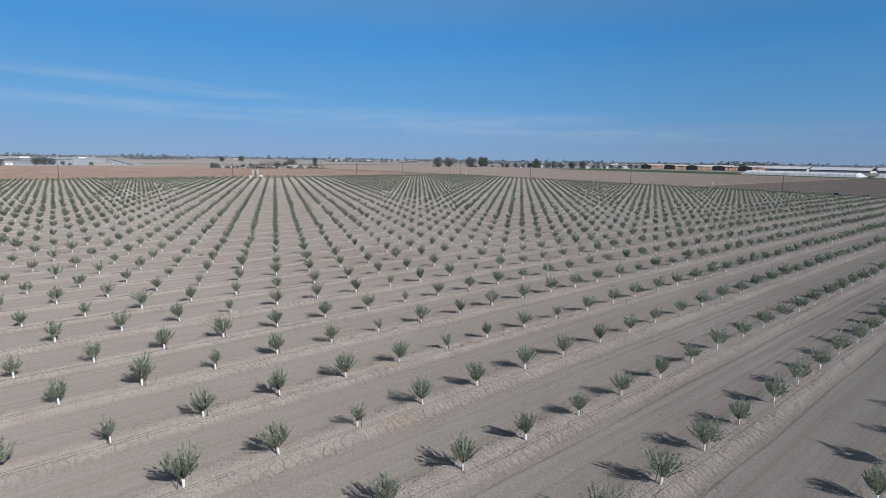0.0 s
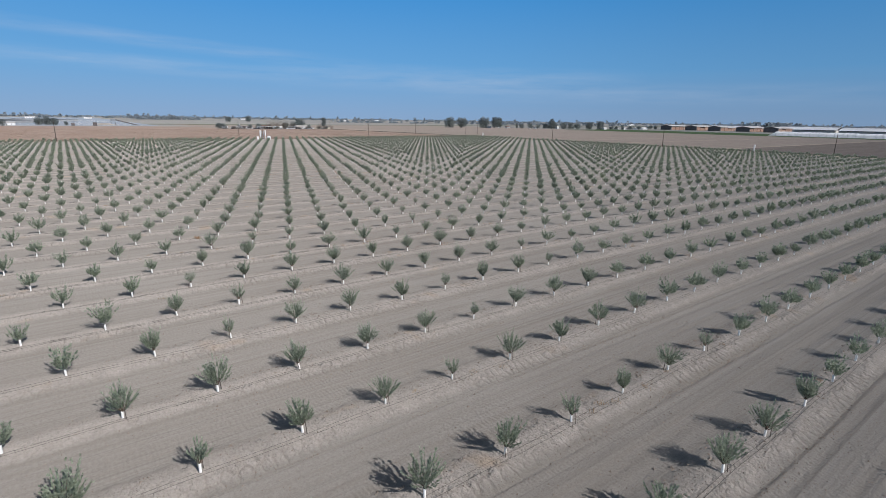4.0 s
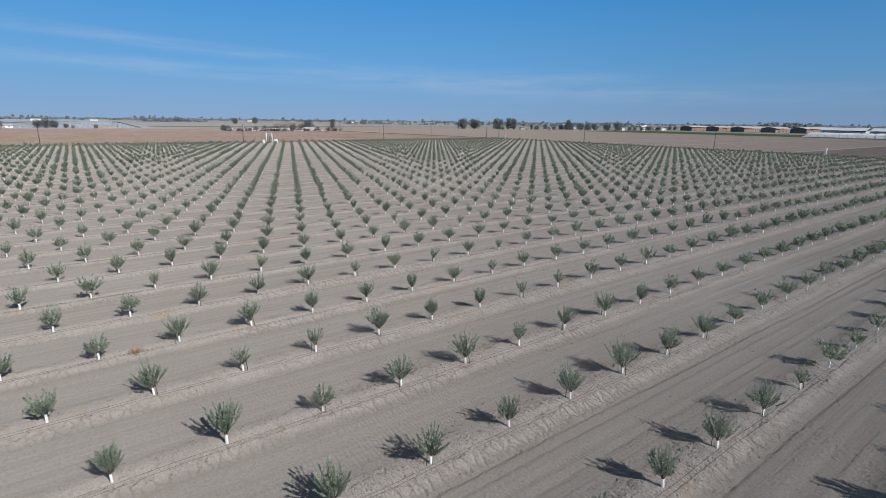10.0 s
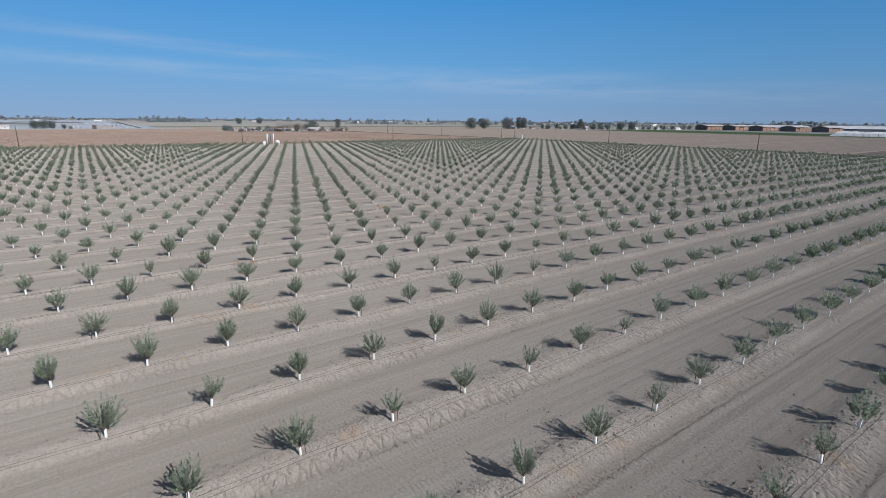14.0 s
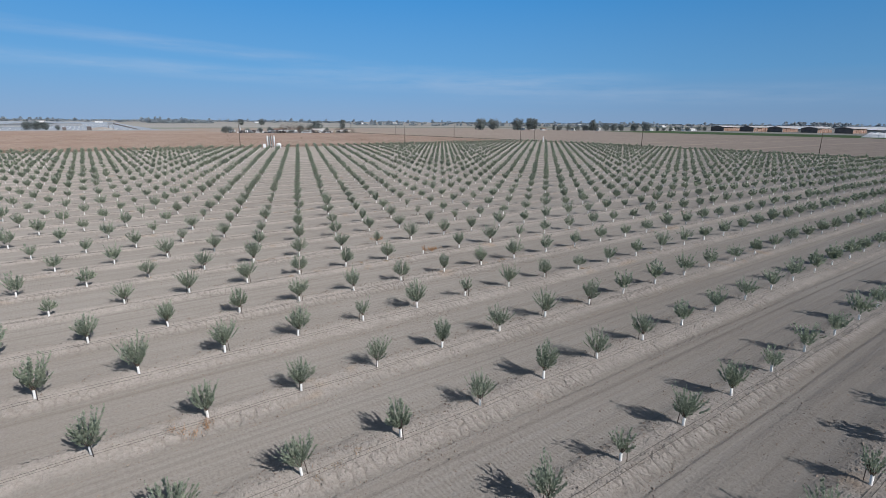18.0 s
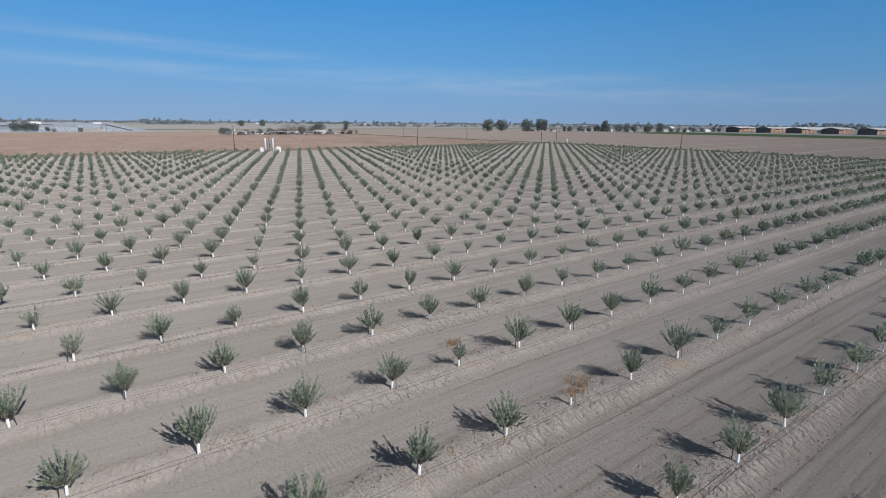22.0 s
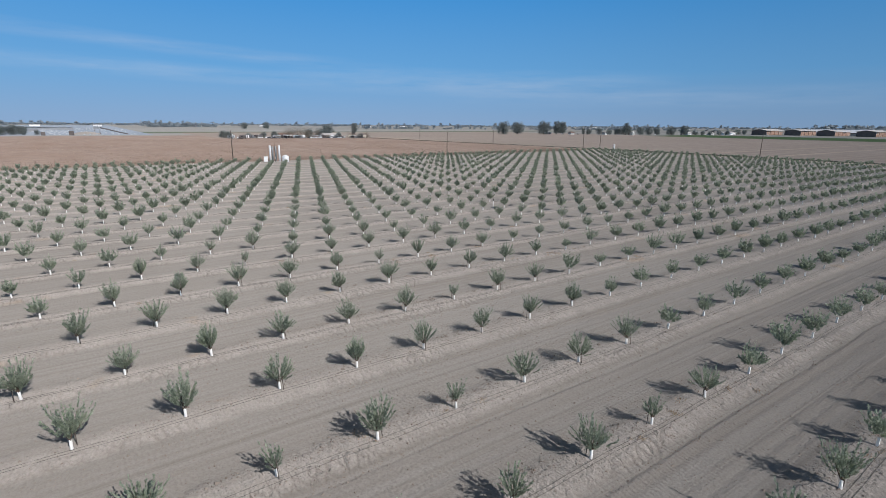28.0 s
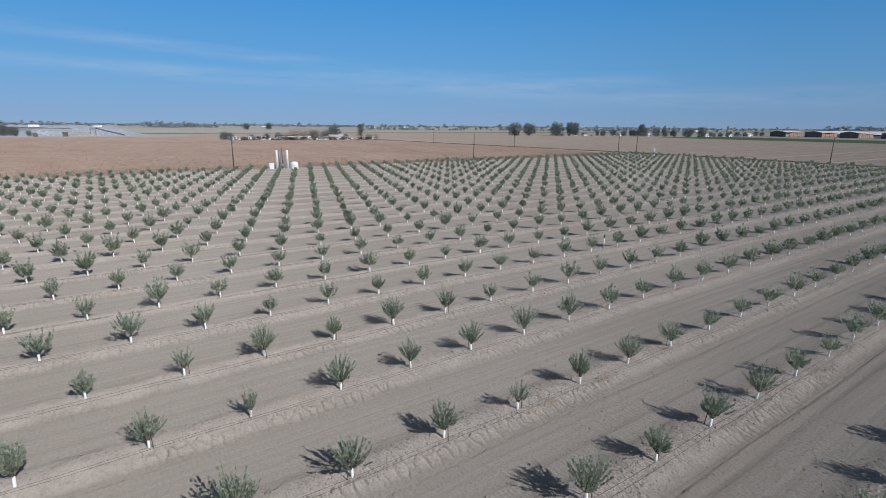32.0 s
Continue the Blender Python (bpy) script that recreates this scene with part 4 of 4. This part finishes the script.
def hutches():
    """Rows of small blue-grey calf hutches on pale ground."""
    g = np.random.default_rng(61)
    x, y = [a.ravel() for a in np.meshgrid(np.arange(-330, 104, 5.5), np.concatenate([np.arange(845, 1100, 14.0), np.arange(1110, 1480, 22.0)]))]
    keep = (g.uniform(0, 1, len(x)) < 0.34) & (np.sin(x * 0.05 + y * 0.013) > -0.5)
    x, y = x[keep] + g.normal(0, 0.5, keep.sum()), y[keep] + g.normal(0, 0.8, keep.sum())
    n = len(x)
    o = np.array([[-1.1, -0.8, 0], [1.1, -0.8, 0], [1.1, 0.8, 0], [-1.1, 0.8, 0], [-1.0, -0.65, 1.6], [1.0, -0.65, 1.6], [1.0, 0.65, 1.35], [-1.0, 0.65, 1.35]])
    V = o[None] * g.uniform(0.45, 0.8, (n, 1, 1)) + np.stack([x, y, np.full(n, FLAT)], -1)[:, None]
    f = np.array([[0, 1, 5, 4], [1, 2, 6, 5], [2, 3, 7, 6], [3, 0, 4, 7], [4, 5, 6, 7]])
    F = (np.arange(n) * 8)[:, None, None] + f
    tagged(new("calf_hutches", mesh_from("calf_hutches", V.reshape(-1, 3), F.reshape(-1, 4), M_HUTCH)), "many small pale calf hutches standing in rows", "hutches", kind="stuff")


hutches()
hs = empty("conveyor", pose(72, 862, FLAT, 0, 0, -14), "dark inclined farm conveyor beside a stack", "conveyor")
part("boom", tube([(-14, 0, 8.0), (14, 0, 0.6)], [0.7, 0.6], 6), M_SHADE, hs)
part("hopper", box(-19, -13, -2, 2, 6.2, 8.8, 0.2), M_STEEL, hs)
for k in (-18, -13):
    part("leg", tube([(k, -2, 0), (k, -2, 5.6)], [0.3, 0.3], 6), M_SHADE, hs)
M_HEAP = plain("pale_feed_heap", (0.31, 0.28, 0.25), (0.38, 0.35, 0.31), 0.3, 0.95, bump=0.1)
gh = np.random.default_rng(8)
hp = empty("feed_heap", pose(46, 868, FLAT), "broad pale grey heap of loose feed under a conveyor", "heap")
bm = bmesh.new()
rings = [[bm.verts.new((r * math.cos(a) * 1.3 + gh.normal(0, 0.3), r * math.sin(a) + gh.normal(0, 0.3), z + gh.normal(0, 0.1))) for a in (k * math.pi / 12 for k in range(24))] for r, z in ((13.5, -0.3), (10, 1.2), (6.5, 2.2), (3.0, 2.9), (0.8, 3.1))]
for a, b in zip(rings, rings[1:]):
    for k in range(24):
        bm.faces.new((a[k], a[(k + 1) % 24], b[(k + 1) % 24], b[k])).smooth = True
bm.faces.new(rings[-1])
part("heap", bm, M_HEAP, hp)
for x, y, s in ((33, 825, 4.5), (9, 825, 3.6)):
    b = empty("bale_stack", pose(x, y, FLAT), "dark stack of bales at the field's end", "bale stack", "bale stacks")
    for k in range(2):
        part("bale", box(-s / 2, s / 2, -2, 2, k * s / 2 + 0.004 * k, (k + 1) * s / 2, 0.1), M_SHADE, b)


# ---- thin cirrus far off in the sky ----
def cirrus(b0, b1, e0, e1, tall, strength, seed):
    """A faint ribbon of high cloud between two bearings, at 4.4 km."""
    w = Net("cirrus_%d" % seed)
    u, v, k = w.xyz(w.n.new("ShaderNodeUVMap").outputs["UV"])
    f = w.noise(w.scaled(w.coord(), (0.0012, 0.0012, 0.012)), 1.0, 5, 0.6)
    fall = w.math("MULTIPLY", w.math("MULTIPLY", v, w.math("SUBTRACT", 1.0, v)), 4.0)
    ends = w.math("MULTIPLY", w.math("MULTIPLY", u, w.math("SUBTRACT", 1.0, u)), 4.0, True)
    al = w.math("MULTIPLY", w.math("MULTIPLY", w.math("POWER", fall, 1.5), ends), w.ramp(f, 0.32, 0.72, 0.0, strength), True)
    em, tr, mx = w.n.new("ShaderNodeEmission"), w.n.new("ShaderNodeBsdfTransparent"), w.n.new("ShaderNodeMixShader")
    em.inputs["Color"].default_value, em.inputs["Strength"].default_value = (0.62, 0.70, 0.84, 1), 0.85
    w.l.new(al, mx.inputs[0]), w.l.new(tr.outputs[0], mx.inputs[1]), w.l.new(em.outputs[0], mx.inputs[2]), w.l.new(mx.outputs[0], w.n["Material Output"].inputs["Surface"])
    n, V, F, U = 40, [], [], []
    for k in range(n + 1):
        t = k / n
        a, z = radians(b0 + (b1 - b0) * t), 4350 * math.tan(radians(e0 + (e1 - e0) * t))
        for s in (0, 1):
            V.append((4350 * math.sin(a), 4350 * math.cos(a), z + (s - 0.5) * tall))
            U.append((t, s))
    F = [(2 * k, 2 * k + 2, 2 * k + 3, 2 * k + 1) for k in range(n)]
    me = mesh_from("cirrus", V, F, w.m)
    uv = me.uv_layers.new(name="UVMap")
    for lp in me.loops:
        uv.data[lp.index].uv = U[lp.vertex_index]
    tagged(new("cirrus", me), "thin pale streak of high cloud", "cloud", "cirrus streaks", "structure")


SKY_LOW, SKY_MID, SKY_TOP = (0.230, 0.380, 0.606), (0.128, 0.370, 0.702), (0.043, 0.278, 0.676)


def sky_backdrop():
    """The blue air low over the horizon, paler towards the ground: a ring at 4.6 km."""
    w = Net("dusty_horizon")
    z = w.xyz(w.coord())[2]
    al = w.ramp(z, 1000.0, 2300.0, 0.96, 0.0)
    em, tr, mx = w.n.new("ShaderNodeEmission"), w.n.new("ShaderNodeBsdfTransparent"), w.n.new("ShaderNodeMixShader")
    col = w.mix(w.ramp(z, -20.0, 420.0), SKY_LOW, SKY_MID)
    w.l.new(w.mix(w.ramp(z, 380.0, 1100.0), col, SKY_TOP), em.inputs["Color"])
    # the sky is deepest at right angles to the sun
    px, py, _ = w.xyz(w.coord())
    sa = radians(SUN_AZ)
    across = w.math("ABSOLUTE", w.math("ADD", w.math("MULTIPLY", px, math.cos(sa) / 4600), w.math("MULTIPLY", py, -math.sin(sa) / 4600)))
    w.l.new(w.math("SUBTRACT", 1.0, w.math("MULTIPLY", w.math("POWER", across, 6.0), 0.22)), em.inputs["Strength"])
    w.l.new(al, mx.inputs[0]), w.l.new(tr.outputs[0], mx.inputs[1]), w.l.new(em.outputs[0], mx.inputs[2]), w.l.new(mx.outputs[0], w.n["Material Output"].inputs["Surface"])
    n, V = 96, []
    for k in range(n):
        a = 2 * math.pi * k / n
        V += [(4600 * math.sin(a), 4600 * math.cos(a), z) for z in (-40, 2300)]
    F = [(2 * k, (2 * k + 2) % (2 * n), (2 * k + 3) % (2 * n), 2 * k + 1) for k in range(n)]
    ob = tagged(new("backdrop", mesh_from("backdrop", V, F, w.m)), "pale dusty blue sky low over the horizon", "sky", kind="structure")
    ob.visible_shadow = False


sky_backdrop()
cirrus(-14, 30, 8.2, 5.6, 130, 0.26, 1)
cirrus(-14, 24, 5.6, 4.2, 150, 0.32, 2)
cirrus(16, 58, 4.7, 4.0, 240, 0.38, 3)
cirrus(30, 84, 3.2, 2.6, 200, 0.20, 4)

# ---- small things in the orchard ----
def hose(j, off):
    """A black drip hose lying along one berm."""
    y = j * ROW + float(berm_shift(j)) + off
    xs = np.arange(max(-45, j * 2.0 - 45), j * 2.0 + 82, 0.9)
    g = np.random.default_rng(400 + j * 2 + (off > 0))
    yy = y + 0.05 * np.cumsum(g.normal(0, 0.35, len(xs))) * 0.3 + 0.04 * np.sin(xs * 0.7 + j)
    yy = y + np.clip(yy - y, -0.22, 0.22)
    zz = relief(xs, yy) + 0.012
    bm = tube(np.stack([xs, yy, zz], -1).tolist(), [0.0095] * len(xs), 4)
    return tagged(part("drip_hose", bm, M_HOSE), "thin black drip hose lying along a berm", "hose", "drip hoses")


for j in range(-2, 36):
    hose(j, -0.10)
    hose(j, (-0.42, -0.30, -0.36)[(j * 5 + 1) % 3])


def clods():
    """Loose lumps of earth along the foot and the back of the berms."""
    g = np.random.default_rng(5)
    n = 230000
    t = g.uniform(0, 1, n)
    x = 16 + 60 * t + g.normal(0, 15, n)
    j = np.round((-8 + 204 * t + g.normal(0, 14, n)) / ROW)
    side = np.where(g.uniform(0, 1, n) < 0.5, -1.0, 1.0)
    u = np.where(side < 0, 1.58 + g.normal(0, 0.14, n), 0.95 + g.normal(0, 0.42, n))
    loose = g.uniform(0, 1, n) < 0.60
    y = j * ROW + np.where(loose, g.uniform(-3.4, 3.4, n), side * u)
    # the lumps lie thicker in some stretches than in others
    keep = g.uniform(0, 1, n) < np.clip(0.55 + 0.3 * vnoise(x, y, 61, 4, 0.03, 0.3), 0.15, 1.0)
    x, y, side, loose = x[keep], y[keep], side[keep], loose[keep]
    n = len(x)
    r = np.clip(0.029 * np.exp(g.normal(0.0, 0.45, n)), 0.014, 0.09)
    r = np.where((side > 0) & ~loose, r * 1.35, r)
    z = relief(x, y) - r * 0.1
    o = np.array([[1, 0, 0], [-0.5, 0.87, 0], [-0.5, -0.87, 0], [0.1, 0.1, 0.95]])
    V = o[None] * (r[:, None, None] * g.uniform(0.65, 1.35, (n, 4, 1)))
    a = g.uniform(0, 6.283, n)
    c, s = np.cos(a)[:, None], np.sin(a)[:, None]
    V = np.stack([V[..., 0] * c - V[..., 1] * s, V[..., 0] * s + V[..., 1] * c, V[..., 2]], -1) + np.stack([x, y, z], -1)[:, None]
    f = np.array([[0, 1, 3], [1, 2, 3], [2, 0, 3]])
    F = (np.arange(n) * 4)[:, None, None] + f
    tagged(new("soil_clods", mesh_from("soil_clods", V.reshape(-1, 3), F.reshape(-1, 3), M_CLOD)), "loose grey-brown lumps of earth along the berms", "clods", kind="stuff")


M_CLOD = plain("earth_clod", (0.20, 0.165, 0.138), (0.31, 0.262, 0.222), 3.0, 0.95, spec=0.1)
clods()


def tufts(name, label, mat, x, y, h, spread, blades, seed, width=0.02):
    """Blades of dry weed standing in tufts at x, y."""
    g = np.random.default_rng(seed)
    n = len(x)
    bx = (x[:, None] + g.normal(0, 1, (n, blades)) * spread).ravel()
    by = (y[:, None] + g.normal(0, 1, (n, blades)) * spread).ravel()
    bz = relief(bx, by)
    m = n * blades
    hh = (h * g.uniform(0.5, 1.2, m))[:, None]
    a = g.uniform(0, 6.283, m)
    w = np.stack([np.cos(a), np.sin(a), 0 * a], -1) * width
    lean = np.stack([g.normal(0, 0.35, m), g.normal(0, 0.35, m), np.ones(m)], -1) * hh
    p = np.stack([bx, by, bz], -1)
    q = np.stack([p - w, p + w, p + lean + w * 0.3, p + lean - w * 0.3], 1)
    tagged(new(name, quads_mesh(name, q, mat)), label, "weeds", kind="stuff")


M_RUST = plain("rust_weed", (0.34, 0.20, 0.11), (0.44, 0.28, 0.17), 2.0, 0.9)
M_REDGRASS = plain("dry_red_grass", (0.27, 0.20, 0.158), (0.37, 0.295, 0.243), 0.5, 0.95)
M_REDWEED = plain("dry_red_weed", (0.285, 0.218, 0.175), (0.34, 0.268, 0.22), 0.4, 0.95)
M_DARKWEED = plain("dark_weed", (0.085, 0.094, 0.078), (0.135, 0.145, 0.118), 0.4, 0.95)
g = np.random.default_rng(23)
t = g.uniform(0, 1, 700)
wj = np.round((-4 + 216 * t + g.normal(0, 22, 700)) / ROW)
wx = 12 + 72 * t + g.normal(0, 22, 700)
keep = np.sin(wx * 0.21 + wj * 2.3) + np.sin(wx * 0.047 + wj) > 0.75
tufts("berm_weeds", "dry straw-coloured weeds on the berms", M_DRYWEED, wx[keep], (wj * ROW + g.normal(-0.2, 0.45, 700))[keep], 0.14, 0.16, 26, 3, 0.012)
px = np.repeat([58.7, 59.3, 58.0, 55.9, 56.6, 9.0, 30.1], 5) + g.normal(0, 0.45, 35)
py = np.repeat([123.7, 124.3, 123.2, 132.5, 132.1, 61.0, 101.5], 5) + g.normal(0, 0.30, 35)
tufts("rust_weeds", "dry rust-coloured weeds standing beside a berm", M_RUST, px, py, 0.34, 0.14, 22, 9, 0.010)
ex = np.concatenate([g.uniform(-60, 292, 3000)])
ey = Y_END + 2.6 + np.abs(g.normal(0, 9, 3000))
tufts("field_edge_weeds", "tall dry reddish weeds at the edge of the field", M_REDWEED, ex, ey, 0.42, 0.5, 6, 4, 0.08)

# a dark line of weeds and wire along the far side of the track
fx, fy = g.uniform(-110, 292, 9000), Y_END + 3 + 290 * g.uniform(0, 1, 9000) ** 1.6
keep = np.sin(fx * 0.09 + fy * 0.021) + np.sin(fx * 0.031 - fy * 0.05) + g.normal(0, 0.9, 9000) > -0.6
tufts("field_grass", "sparse dry reddish grass tufts over the open field", M_REDGRASS, fx[keep], fy[keep], 0.38, 0.5, 4, 14, 0.12)
tx = np.concatenate([np.full(2600, X_ROAD + 6.0)])
ty = g.uniform(60, 640, 2600)
tx = tx - np.clip(ty - 351, 0, None) * 0.09 + g.normal(0, 0.5, 2600)
tufts("track_side_weeds", "dark dry weeds along the track's edge", M_DARKWEED, tx, ty, 0.45, 0.35, 7, 8, 0.09)

mp = empty("marker_post", pose(106.3, 217.75, LOW + RISE), "white marker post with a dark cap between two trees", "post")
part("post", tube([(0, 0, -0.2), (0, 0, 1.35)], [0.05, 0.05], 8), M_WHITE, mp)
part("cap", tube([(0, 0, 1.35), (0, 0, 1.37), (0, 0, 1.75), (0, 0, 1.8)], [0.06, 0.085, 0.085, 0.05], 8), M_HOSE, mp, "dark cap")
